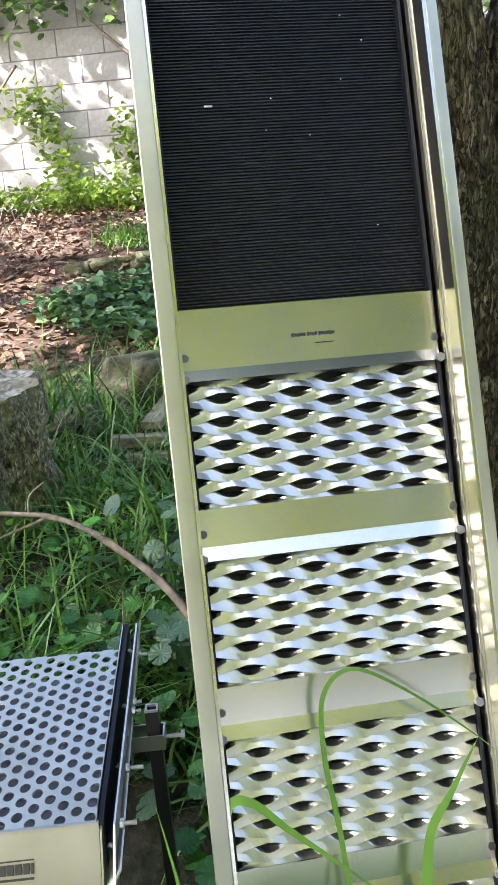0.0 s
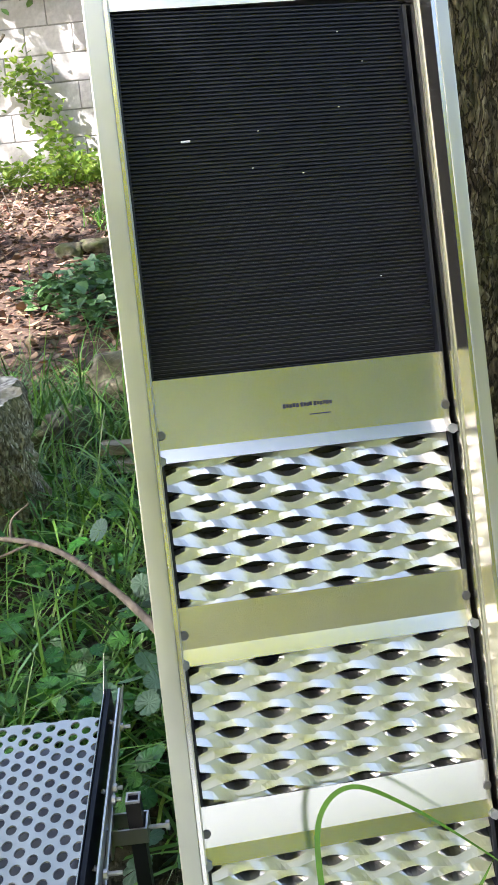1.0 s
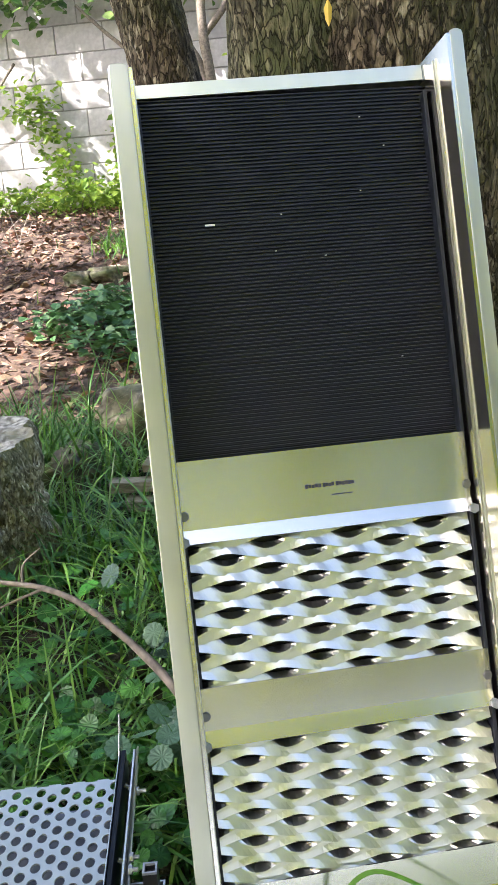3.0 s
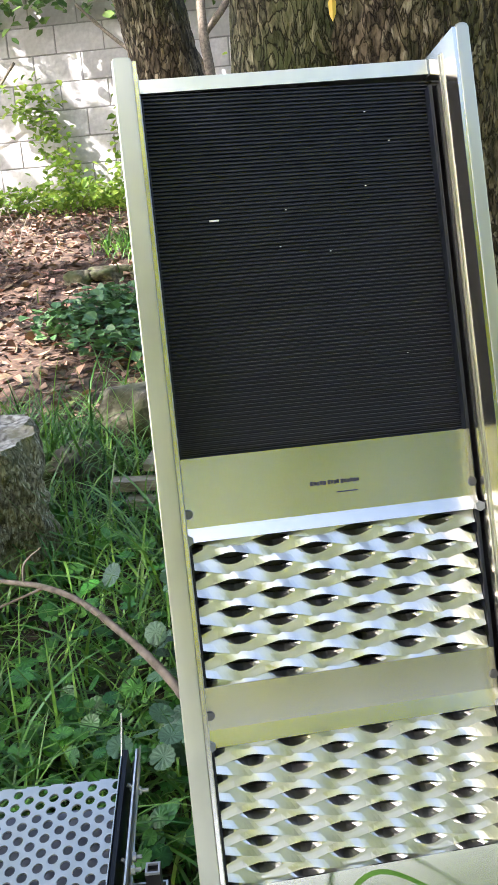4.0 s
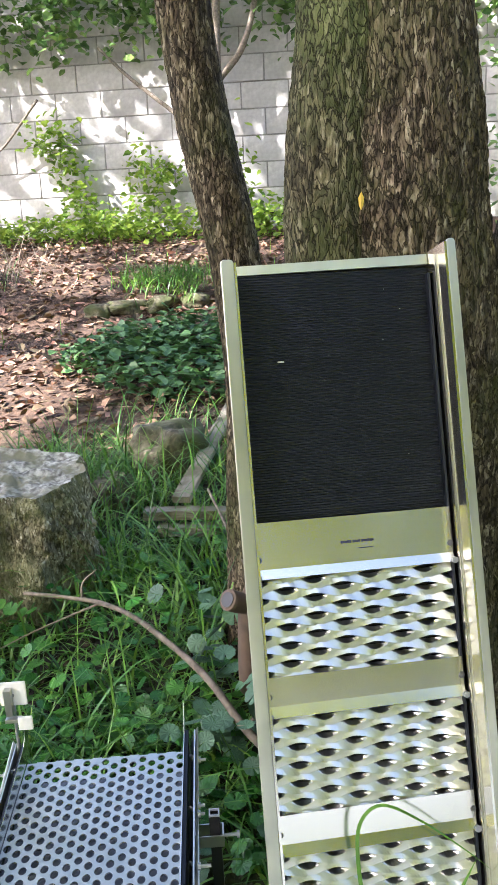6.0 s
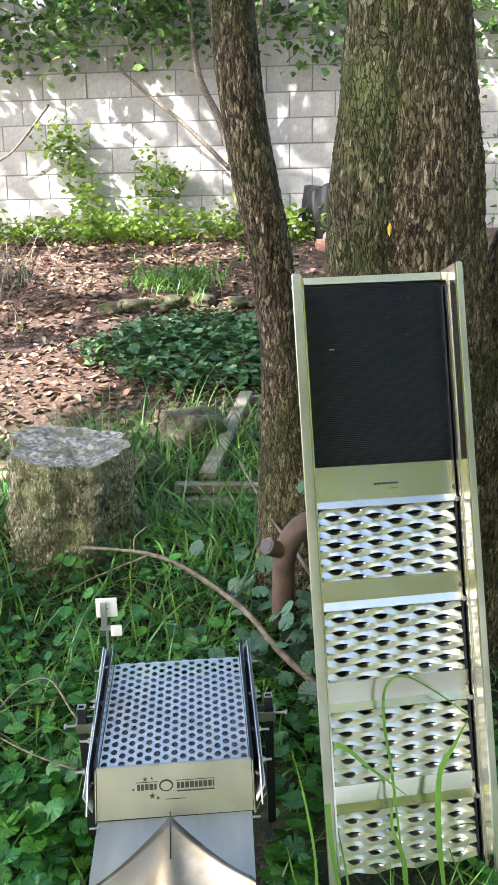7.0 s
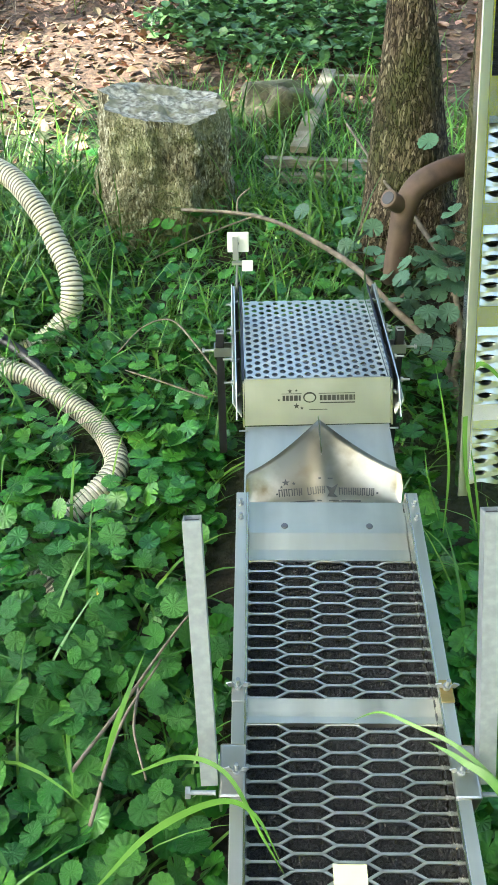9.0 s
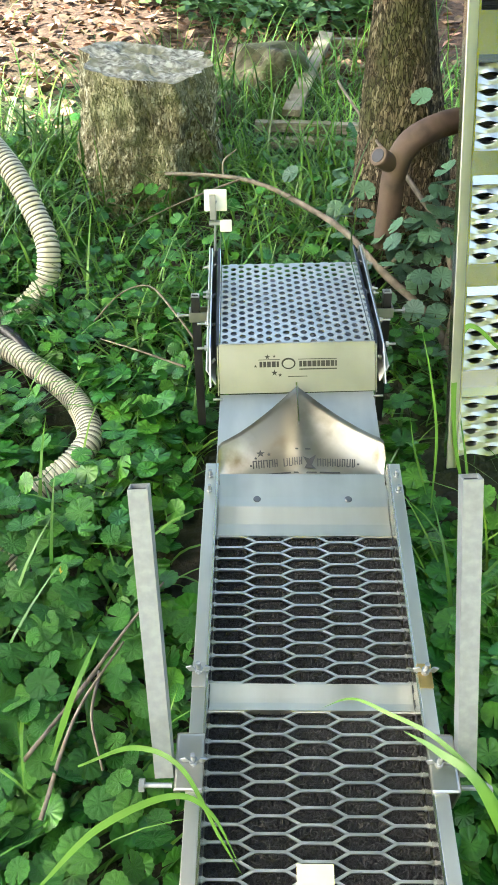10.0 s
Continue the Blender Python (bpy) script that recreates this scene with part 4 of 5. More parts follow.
    part("fin", bm, STEEL, spr)
    sx = (br - bl).normalized()
    sy = (apex - mid)
    sy = (sy - sx * sy.dot(sx)).normalized()
    def on_sheet(x, y):
        """The spreader's surface at x along its foot and y up its slope."""
        u = min(1.0, max(0.0, x / (br - bl).length))
        i = min(n - 1, int(u * n))
        col = [p.lerp(q, u * n - i) for p, q in zip(grid[i], grid[i + 1])]
        for p, q in zip(col, col[1:]):
            step = (q - p).length
            if y <= step:
                return p.lerp(q, y / step)
            y -= step
        return col[-1]

    def patch(outline):
        bm = bmesh.new()
        lift = sx.cross(sy) * 0.0012
        if len(outline) == 4:
            (xa, ya), (xc, yc) = outline[0], outline[2]
            rows = [[bm.verts.new(on_sheet(x, ya + (yc - ya) * k / 5) + lift) for x in (xa, xc)] for k in range(6)]
            for p, q in zip(rows, rows[1:]):
                bm.faces.new((p[0], p[1], q[1], q[0]))
        else:
            bm.faces.new([bm.verts.new(on_sheet(x, y) + lift) for x, y in outline])
        return part("marking", bm, INK, spr)

    pen = random.Random(5)
    for x0, x1, y0, h in ((0.050, 0.089, 0.027, 0.0135), (0.094, 0.121, 0.027, 0.0135), (0.143, 0.196, 0.026, 0.0135)):
        x = x0
        while x < x1 - 0.002:
            k = min(x1 - x, pen.uniform(0.0048, 0.0068))
            t = 0.0016
            # upright strokes joined by short bars, as plain blocks of the lettering's weight
            patch([(x, y0), (x + t, y0), (x + t, y0 + h), (x, y0 + h)])
            patch([(x + k - t, y0 + 0.001), (x + k, y0 + 0.001), (x + k, y0 + h), (x + k - t, y0 + h)])
            c = y0 + h * pen.choice((0.0, 0.42, 0.84))
            patch([(x + t, c), (x + k - t, c), (x + k - t, c + t), (x + t, c + t)])
            x += k + 0.0016
    for x0, x1, y0, h in ((0.066, 0.104, 0.0145, 0.0026), (0.108, 0.142, 0.0145, 0.0026), (0.146, 0.176, 0.0145, 0.0026), (0.112, 0.134, 0.053, 0.0026), (0.046, 0.049, 0.031, 0.003), (0.199, 0.202, 0.030, 0.003)):
        patch([(x0, y0), (x1, y0), (x1, y0 + h), (x0, y0 + h)])
    for x, y, r in ((0.062, 0.051, 0.0065), (0.074, 0.049, 0.0035), (0.055, 0.044, 0.003)):
        patch([(x + (r if k % 2 == 0 else r * 0.42) * math.cos(math.pi / 2 + k * math.pi / 5), y + (r if k % 2 == 0 else r * 0.42) * math.sin(math.pi / 2 + k * math.pi / 5)) for k in range(10)])
    patch([(0.124, 0.022), (0.141, 0.022), (0.135, 0.028), (0.142, 0.046), (0.132, 0.038), (0.123, 0.041), (0.128, 0.030)])
    # clamp with white pads on a rod at the back corner
    cm = inv @ Vector((-0.374, 1.205, 0.480))
    bm = bmesh.new()
    tube(bm, spline([cm, cm + Vector((0.002, -0.006, 0.06)), cm + Vector((0.006, -0.010, 0.120))], 8), 0.0025, 8)
    rod = part("rod", bm, GALV, th)
    top_p = cm + Vector((0.006, -0.010, 0.100))
    bm = bmesh.new()
    box(bm, top_p.x - 0.022, top_p.x + 0.020, top_p.y - 0.002, top_p.y + 0.002, top_p.z, top_p.z + 0.040, 0.002)
    part("pad", bm, WHITE_PL, rod, "white plastic clamp pad")
    bm = bmesh.new()
    box(bm, top_p.x + 0.006, top_p.x + 0.028, top_p.y - 0.018, top_p.y - 0.012, top_p.z - 0.034, top_p.z - 0.012, 0.002)
    part("pad", bm, WHITE_PL, rod, "white plastic clamp pad")
    bm = bmesh.new()
    box(bm, top_p.x - 0.012, top_p.x - 0.001, top_p.y - 0.014, top_p.y - 0.002, top_p.z - 0.012, top_p.z + 0.032, 0.001)
    box(bm, top_p.x - 0.014, top_p.x + 0.010, top_p.y - 0.016, top_p.y - 0.004, top_p.z - 0.022, top_p.z - 0.016, 0.001)
    part("clamp", bm, STEEL_DULL, rod)


build_classifier()


# ---- stump, rocks, timber ----
STUMP_SIDES = ((-2.75, 0.172), (-1.95, 0.186), (-1.15, 0.176), (-0.35, 0.165), (0.6, 0.178), (1.6, 0.170), (2.6, 0.180))


def stump_point(a, v):
    """Bluntly hewn sides, slanting shallow furrows and crumbling edges."""
    d = Vector((math.cos(a), math.sin(a), 0))
    q = Vector((d.x * 0.18, d.y * 0.18, v * 0.43))
    flat = min(w / max(0.3, math.cos(a - k)) for k, w in STUMP_SIDES)
    r = 0.35 * 0.180 + 0.65 * flat + 0.022 * (1 - v) ** 1.5 * (1.6 if d.x < -0.2 else 0.7)
    r += 0.030 * noise.noise(Vector((d.x * 2.1, d.y * 2.1, v * 1.1)))
    g = Vector((q.x + 0.30 * q.z, q.y + 0.1 * q.z, q.z))
    w = g + 0.02 * noise.noise_vector(g * 14)
    r += 0.026 * (0.35 - abs(noise.noise(Vector((w.x * 13, w.y * 13, w.z * 4.0))))) + 0.014 * noise.noise(w * 26)
    dd, pp = noise.voronoi(Vector((w.x / 0.024, w.y / 0.024, w.z / 0.045)))
    r += 0.006 * noise.noise(pp[0] * 2.3) + 0.005 * min(1, (dd[1] - dd[0]) * 2) + 0.005 * noise.noise(q * 75) + 0.003 * noise.noise(q * 160)
    if v > 0.92:
        r -= 0.014 * ((v - 0.92) / 0.08) ** 2 * (0.8 + 0.6 * noise.noise(Vector((d.x * 4, d.y * 4, 3))))
    z = -0.08 + v * 0.45 + v ** 3 * (0.024 * d.y - 0.016 * d.x + 0.012 * noise.noise(Vector((d.x * 1.5, d.y * 1.5, 7))))
    return Vector((r * d.x - 0.02 * (1 - v), r * d.y * 0.9, z))


def build_stump():
    th = thing("tree_stump", pose(-0.71, 2.10, 0.300) @ Matrix.Diagonal((0.99, 1.0, 1.10, 1)), "old weathered tree stump with lichen and a grey top", "stump")
    n, rows = 180, 110
    bm = bmesh.new()
    rings = [[bm.verts.new(stump_point(2 * math.pi * i / n, k / rows)) for i in range(n)] for k in range(rows + 1)]
    for k in range(rows):
        for i in range(n):
            bm.faces.new((rings[k][i], rings[k][(i + 1) % n], rings[k + 1][(i + 1) % n], rings[k + 1][i])).smooth = True
    part("bole", bm, STUMP, th, "furrowed lichen-covered side of the stump")
    bm = bmesh.new()
    cap = []
    for j in range(24):
        q = 1 - j / 24
        ring = []
        for i in range(n):
            p = stump_point(2 * math.pi * i / n, 1.0)
            x, y = p.x * q, p.y * q
            z = 0.372 + (p.z - 0.372) * q - 0.010 * min(1, (1 - q) * 4) + (0.011 * noise.noise(Vector((x * 22, y * 22, 2))) + 0.004 * noise.noise(Vector((x * 80, y * 80, 4)))) * min(1, (1 - q) * 8)
            ring.append(bm.verts.new((x, y, z)))
        cap.append(ring)
    for j in range(23):
        for i in range(n):
            bm.faces.new((cap[j][i], cap[j][(i + 1) % n], cap[j + 1][(i + 1) % n], cap[j + 1][i])).smooth = True
    bm.faces.new(cap[-1])
    part("cut_top", bm, STUMP_TOP, th, "rough grey cut top")


build_stump()


def rock(name, x, y, size, material, label, sink=0.35, seed=0, parent=None):
    bm = bmesh.new()
    bmesh.ops.create_icosphere(bm, subdivisions=4, radius=1.0)
    o = Vector((seed * 7.3, seed * 3.1, 0))
    for v in bm.verts:
        p = v.co.copy()
        q = 1 + 0.42 * noise.noise(p * 1.2 + o) + 0.20 * noise.noise(p * 2.7 + o) + 0.07 * noise.noise(p * 7 + o)
        p *= q
        v.co = Vector((p.x * size[0], p.y * size[1], max(-0.7, min(0.82, p.z)) * size[2]))
    for f in bm.faces:
        f.smooth = True
    ob = part(name, bm, material, parent)
    ob.matrix_basis = pose(x, y, ground_z(x, y) + size[2] * (1 - sink) * 0.6, 0, 0, seed * 40)
    if parent is None:
        tagged(ob, label, "rock")
    return ob


rock("mossy_rock", -0.45, 2.86, (0.14, 0.11, 0.14), ROCK, "rounded green mossy rock in long grass", 0.3, 1)
rock("mossy_rock", -0.60, 2.60, (0.13, 0.09, 0.08), ROCK, "low mossy rock among grass blades", 0.4, 2)
rock("pebble", -0.22, 1.46, (0.03, 0.02, 0.018), BANK, "small grey pebble on bare soil", 0.2, 3)
_rs = random.Random(77)
for _k in range(9):
    _x = -1.30 + _k * 0.21 + _rs.uniform(-0.03, 0.03)
    rock("bank_stone", _x, 5.0 + _rs.uniform(-0.06, 0.08), (_rs.uniform(0.08, 0.16), 0.08, _rs.uniform(0.04, 0.07)), ROCK, "rough mossy brown stone edging the leafy bank", 0.9, 4 + _k)


def board(parent, a, b, width, thick):
    a, b = Vector(a), Vector(b)
    d = (b - a).normalized()
    side = d.cross(Vector((0, 0, 1))).normalized()
    m = Matrix((d, side, side.cross(d) * -1)).transposed().to_4x4()
    m.translation = a
    n = (b - a).length
    bm = bmesh.new()
    box(bm, 0, n, -width / 2, width / 2, 0, thick, 0.003)
    bmesh.ops.subdivide_edges(bm, edges=[e for e in bm.edges if e.calc_length() > n * 0.8], cuts=8)
    for v in bm.verts:
        v.co.z += 0.003 * noise.noise(v.co * 12)
        v.co.y += 0.003 * noise.noise(v.co * 9 + Vector((5, 0, 0)))
    return part("board", bm, PLANK, parent, m=m)


def build_frame():
    th = thing("wooden_frame", pose(0, 0, 0), "grey weathered timber frame lying in the grass", "frame")
    board(th, (-0.445, 2.40, 0.497), (-0.02, 2.42, 0.492), 0.05, 0.030)
    board(th, (-0.40, 2.37, 0.455), (-0.02, 2.39, 0.450), 0.05, 0.030)
    board(th, (-0.335, 2.42, 0.528), (-0.275, 3.36, 0.650), 0.055, 0.022)
    board(th, (-0.30, 3.36, 0.625), (0.10, 3.38, 0.625), 0.05, 0.03)


build_frame()


def build_pipe():
    pts = spline([(-0.036, 1.555, 0.40), (-0.036, 1.55, 0.50), (-0.030, 1.55, 0.575), (-0.010, 1.55, 0.625), (0.030, 1.56, 0.657), (0.085, 1.60, 0.668), (0.15, 1.66, 0.66), (0.22, 1.72, 0.62)], 40)
    th = thing("clay_pipe", pose(0, 0, 0), "bent rusty brown clay pipe at the tree foot", "pipe")
    bm = bmesh.new()
    tube(bm, pts, 0.0265, 20, 0.14)
    part("bend", bm, CLAY, th)
    bm = bmesh.new()
    q = spline([(-0.035, 1.55, 0.585), (-0.055, 1.525, 0.60), (-0.072, 1.505, 0.615)], 6)
    tube(bm, q, 0.020, 18, 0.04)
    br = part("branch_socket", bm, CLAY, th, "short open socket")
    d = (q[-1] - q[-2]).normalized()
    # black disc on the capped end in place of the shade inside
    bm = bmesh.new()
    cyl(bm, Matrix.Translation(q[-1]) @ d.to_track_quat("Z", "Y").to_matrix().to_4x4(), 0.0145, 0.0015, 18)
    part("mouth", bm, BLACK_PL, br, "black disc for the dark inside of the pipe mouth")


build_pipe()


def twig(name, pts, r0, r1, label, n=40):
    bm = bmesh.new()
    tube(bm, spline(pts, n), lambda u: r0 + (r1 - r0) * u, 8, 0.35)
    return bm


def build_branches():
    th = thing("fallen_branch", pose(0.02, 0, 0), "bare arching grey-brown branch fallen over the grass", "branch")
    for name, pts, r0, r1 in (
            ("main_stem", [(0.11, 1.20, 0.14), (0.099, 1.25, 0.203), (0.072, 1.36, 0.28), (0.01, 1.40, 0.335), (-0.064, 1.45, 0.381), (-0.159, 1.55, 0.439), (-0.319, 1.70, 0.475), (-0.42, 1.76, 0.487), (-0.52, 1.80, 0.483), (-0.635, 1.85, 0.47)], 0.0115, 0.004),
            ("side_stem", [(0.085, 1.33, 0.265), (0.095, 1.39, 0.33), (0.089, 1.42, 0.374), (0.066, 1.50, 0.446), (0.0, 1.60, 0.521), (-0.05, 1.69, 0.56), (-0.081, 1.75, 0.577), (-0.13, 1.85, 0.62), (-0.2, 2.0, 0.68)], 0.0085, 0.003),
            ("twig", [(-0.42, 1.76, 0.487), (-0.50, 1.74, 0.46), (-0.60, 1.72, 0.42), (-0.72, 1.70, 0.36)], 0.003, 0.0012),
            ("twig", [(-0.47, 1.78, 0.487), (-0.47, 1.80, 0.52), (-0.44, 1.82, 0.545)], 0.003, 0.001),
            ("twig", [(-0.064, 1.45, 0.381), (0.0, 1.50, 0.42), (0.06, 1.55, 0.40)], 0.004, 0.002)):
        part(name, twig(name, pts, r0, r1, ""), TWIG, th)
    th = thing("dry_twigs", pose(0, 0, 0), "thin dry forked twigs among ground ivy leaves", "twig")
    for pts in ([(-0.47, 0.30, 0.17), (-0.42, 0.40, 0.20), (-0.38, 0.48, 0.23), (-0.345, 0.55, 0.25)], [(-0.43, 0.38, 0.19), (-0.415, 0.44, 0.18), (-0.40, 0.36, 0.19), (-0.37, 0.30, 0.17)],
                [(-0.43, 0.24, 0.15), (-0.42, 0.36, 0.19), (-0.385, 0.47, 0.21)]):
        part("twig", twig("twig", pts, 0.003, 0.0015, "", 20), TWIG, th)
    th = thing("dry_grass_stalks", pose(0, 0, 0), "thin bent dry stems in the grass", "twig")
    for pts in ([(-0.40, 1.15, 0.32), (-0.46, 1.20, 0.37), (-0.53, 1.28, 0.39), (-0.60, 1.3, 0.36), (-0.66, 1.28, 0.30)], [(-0.42, 1.10, 0.30), (-0.52, 1.12, 0.32), (-0.62, 1.2, 0.30)]):
        part("stem", twig("stem", pts, 0.0025, 0.0015, "", 20), TWIG, th)


build_branches()


def build_hose():
    th = thing("suction_hose", pose(0, 0, 0), "ivory ribbed suction hose looping over the grass", "hose")
    runs = ([(-1.25, 1.75, 0.62), (-1.05, 1.68, 0.60), (-0.94, 1.60, 0.547), (-0.872, 1.55, 0.457), (-0.828, 1.50, 0.379), (-0.845, 1.47, 0.291), (-0.93, 1.42, 0.225), (-1.08, 1.38, 0.18), (-1.2, 1.35, 0.19)],
            [(-1.10, 1.33, 0.25), (-0.89, 1.27, 0.235), (-0.795, 1.22, 0.22), (-0.675, 1.13, 0.20), (-0.598, 1.01, 0.195), (-0.60, 0.95, 0.18), (-0.645, 0.895, 0.15), (-0.73, 0.83, 0.10)])
    for i, pts in enumerate(runs):
        curve = spline(pts, 900)
        dist, out = 0.0, [curve[0]]
        for a, b in zip(curve, curve[1:]):
            dist += (b - a).length
            if dist >= 0.0022:
                out.append(b)
                dist = 0.0
        n = len(out)
        bm = bmesh.new()
        r = 0.0275 if i == 0 else 0.0245
        prof = (1.0, 1.06, 1.0, 0.93)
        tube(bm, out, lambda u, n=n, r=r: r * prof[round(u * (n - 1)) % 4], 18, mat_of=lambda k: 0 if k % 4 in (0, 1, 3) else 1)
        ob = part("hose_run", bm, [HOSE_W, HOSE_D], th)
    bm = bmesh.new()
    tube(bm, spline([(-1.05, 1.40, 0.31), (-0.90, 1.31, 0.27), (-0.81, 1.25, 0.23), (-0.75, 1.19, 0.14)], 14), 0.013, 10, 0.1)
    part("strap", bm, BLACK_PL, th, "black plastic strap")
    th2 = thing("small_hose", pose(0, 0, 0), "striped ribbed hose end half hidden by ivy leaves", "hose")
    curve = spline([(-0.80, 0.70, 0.10), (-0.70, 0.72, 0.125), (-0.64, 0.70, 0.115), (-0.60, 0.66, 0.08)], 100)
    bm = bmesh.new()
    tube(bm, curve, lambda u: 0.020 * (1.0, 1.05, 1.0, 0.93)[round(u * 100) % 4], 14, mat_of=lambda k: 0 if k % 4 in (0, 1) else 1)
    part("hose_run", bm, [HOSE_W, HOSE_D], th2)


build_hose()


def build_bag():
    th = thing("black_bag", pose(0.17, 7.05, 1.32), "crumpled black plastic bag by the wall foot", "bag")
    n, rows = 40, 20
    bm = bmesh.new()
    rings = []
    for k in range(rows + 1):
        v = k / rows
        ring = []
        for i in range(n):
            a = 2 * math.pi * i / n
            q = 1 + 0.22 * noise.noise(Vector((math.cos(a) * 2.5, math.sin(a) * 2.5, v * 1.2))) + 0.07 * math.sin(a * 11 + 2 * v)
            q *= 0.85 + 0.3 * math.sin(math.pi * (0.15 + 0.6 * v))
            ring.append(bm.verts.new((0.20 * q * math.cos(a), 0.14 * q * math.sin(a), -0.05 + 0.50 * v + 0.03 * math.sin(a * 3) * v)))
        rings.append(ring)
    for k in range(rows):
        for i in range(n):
            bm.faces.new((rings[k][i], rings[k][(i + 1) % n], rings[k + 1][(i + 1) % n], rings[k + 1][i])).smooth = True
    bm.faces.new(rings[0][::-1])
    bm.faces.new(rings[-1])
    part("sack", bm, BLACK_PL, th)
    bm = bmesh.new()
    tube(bm, spline([(-0.15, 0, 0.45), (-0.20, 0, 0.30), (-0.30, 0, 0.22), (-0.45, 0.05, 0.20), (-0.6, 0.1, 0.22)], 20), 0.016, 10)
    part("strap", bm, BLACK_PL, th, "black strap trailing from the bag")
    rock("broken_pot", 0.18, 6.75, (0.09, 0.07, 0.11), TERRA, "pale terracotta shard beside the black bag", 0.1, 21)
    rock("broken_pot", 0.10, 6.65, (0.07, 0.06, 0.07), TERRA, "small terracotta shard on the soil", 0.2, 22)


build_bag()


# ---- plants ----
def in_sluices(x, y, pad=0.0):
    p = HS.inverted() @ Vector((x, y, 0.3))
    if -0.03 - pad < p.x < 0.27 + pad and -1.0 < p.y < 0.12:
        return True
    if -0.37 - pad < x < -0.04 + pad and 0.65 < y < 1.30:
        return True
    return False


HOSE_RUN = ((-1.10, 1.33), (-0.89, 1.27), (-0.795, 1.22), (-0.675, 1.13), (-0.598, 1.01), (-0.60, 0.95), (-0.645, 0.895))


def free_spot(x, y):
    if in_sluices(x, y):
        return False
    if -1.1 < x < -0.55 and 0.8 < y < 1.4:
        for (ax, ay), (bx, by) in zip(HOSE_RUN, HOSE_RUN[1:]):
            for k in range(5):
                if (x - ax - (bx - ax) * k / 4) ** 2 + (y + 0.02 - ay - (by - ay) * k / 4) ** 2 < 0.05 ** 2:
                    return False
    if (x + 0.715) ** 2 + (y - 2.12) ** 2 < 0.19 ** 2:
        return False
    if (x - 0.22) ** 2 + (y - 1.56) ** 2 < 0.27 ** 2 or (x - 0.01) ** 2 + (y - 1.88) ** 2 < 0.12 ** 2:
        return False
    q = LS.inverted() @ Vector((x, y, 0.3))
    return not (-0.015 < q.x < 0.265 and 0.85 < y < 1.12)


def build_grass():
    rnd = random.Random(4)
    h = Heap()
    for _ in range(52000):
        x, y = rnd.uniform(-1.9, 1.3), rnd.uniform(0.0, 3.0)
        dens = 0.24 if x < 0.0 else 0.14
        if y > 1.0:
            dens = 0.85
        if y > 2.5:
            dens = 0.35
        if x < -0.55 and y > 1.5:
            dens = 1.0
        if x > 0.1:
            dens = max(dens, 0.5)
        if x < -1.0 and y > 2.25:
            dens = 0.06
        if -0.1 < x < 0.5 and y > 1.1:
            dens = 0.45
        clump = noise.noise(Vector((x * 3.2, y * 3.2, 8)))
        if rnd.random() > dens * (0.65 + 0.9 * clump) or not free_spot(x, y):
            continue
        hh = (0.08 + 0.26 * rnd.random() ** 1.7) * (1.15 if y > 1.3 else 0.95)
        if -1.0 < x < -0.45 and 1.55 < y < 1.95:
            hh *= 0.45
        if -0.5 < x < 0.05 and 2.1 < y < 3.4:
            hh *= 0.6
        near = in_sluices(x, y, 0.10)
        if near:
            hh *= 0.6
        grass_blade(h, (x, y, ground_z(x, y) - 0.01), hh, rnd.uniform(0.003, 0.010), rnd.uniform(0, 6.283), rnd.uniform(0.1, 1.2), rnd.uniform(0.4, 2.4), 6)
    # long tufts round the stump, rock and frame
    for cx, cy, n, s in ((-0.95, 1.86, 12, 0.12), (-0.55, 1.82, 8, 0.08), (-0.48, 2.15, 40, 0.08), (-0.45, 2.55, 90, 0.16), (-0.30, 2.9, 70, 0.2), (-0.15, 2.7, 80, 0.2), (-0.5, 3.1, 60, 0.2), (0.0, 3.2, 60, 0.2), (-0.7, 2.6, 50, 0.12), (-1.05, 2.2, 90, 0.15), (-0.98, 1.7, 120, 0.2), (-0.3, 2.2, 60, 0.15), (0.26, 0.74, 70, 0.12), (0.42, 0.80, 70, 0.14), (0.14, 0.68, 40, 0.08), (0.5, 0.55, 60, 0.15), (0.36, 0.5, 50, 0.12)):
        for _ in range(n):
            x, y = rnd.gauss(cx, s * 0.6), rnd.gauss(cy, s * 0.6)
            if free_spot(x, y):
                grass_blade(h, (x, y, ground_z(x, y) - 0.01), rnd.uniform(0.15, 0.38), rnd.uniform(0.004, 0.009), rnd.uniform(0, 6.283), rnd.uniform(0.05, 0.5), rnd.uniform(0.5, 2.2), 7)
    # sparse blades on the far slope and by the wall
    for _ in range(900):
        x, y = rnd.uniform(-3.2, 1.2), rnd.uniform(3.2, 7.3)
        if noise.noise(Vector((x * 1.5, y * 1.5, 2))) > 0.12:
            grass_blade(h, (x, y, ground_z(x, y) - 0.01), rnd.uniform(0.08, 0.22), rnd.uniform(0.005, 0.01), rnd.uniform(0, 6.283), rnd.uniform(0.1, 0.6), rnd.uniform(0.5, 1.8))
    for _ in range(500):
        x, y = rnd.gauss(-0.85, 0.16), rnd.gauss(5.15, 0.09)
        grass_blade(h, (x, y, ground_z(x, y) + 0.08), rnd.uniform(0.1, 0.25), rnd.uniform(0.005, 0.01), rnd.uniform(0, 6.283), rnd.uniform(0.1, 0.9), rnd.uniform(0.8, 2.4))
    # rough grass to the sides and behind
    for _ in range(900):
        x, y = rnd.uniform(-5, 4), rnd.uniform(-0.75, 0.1)
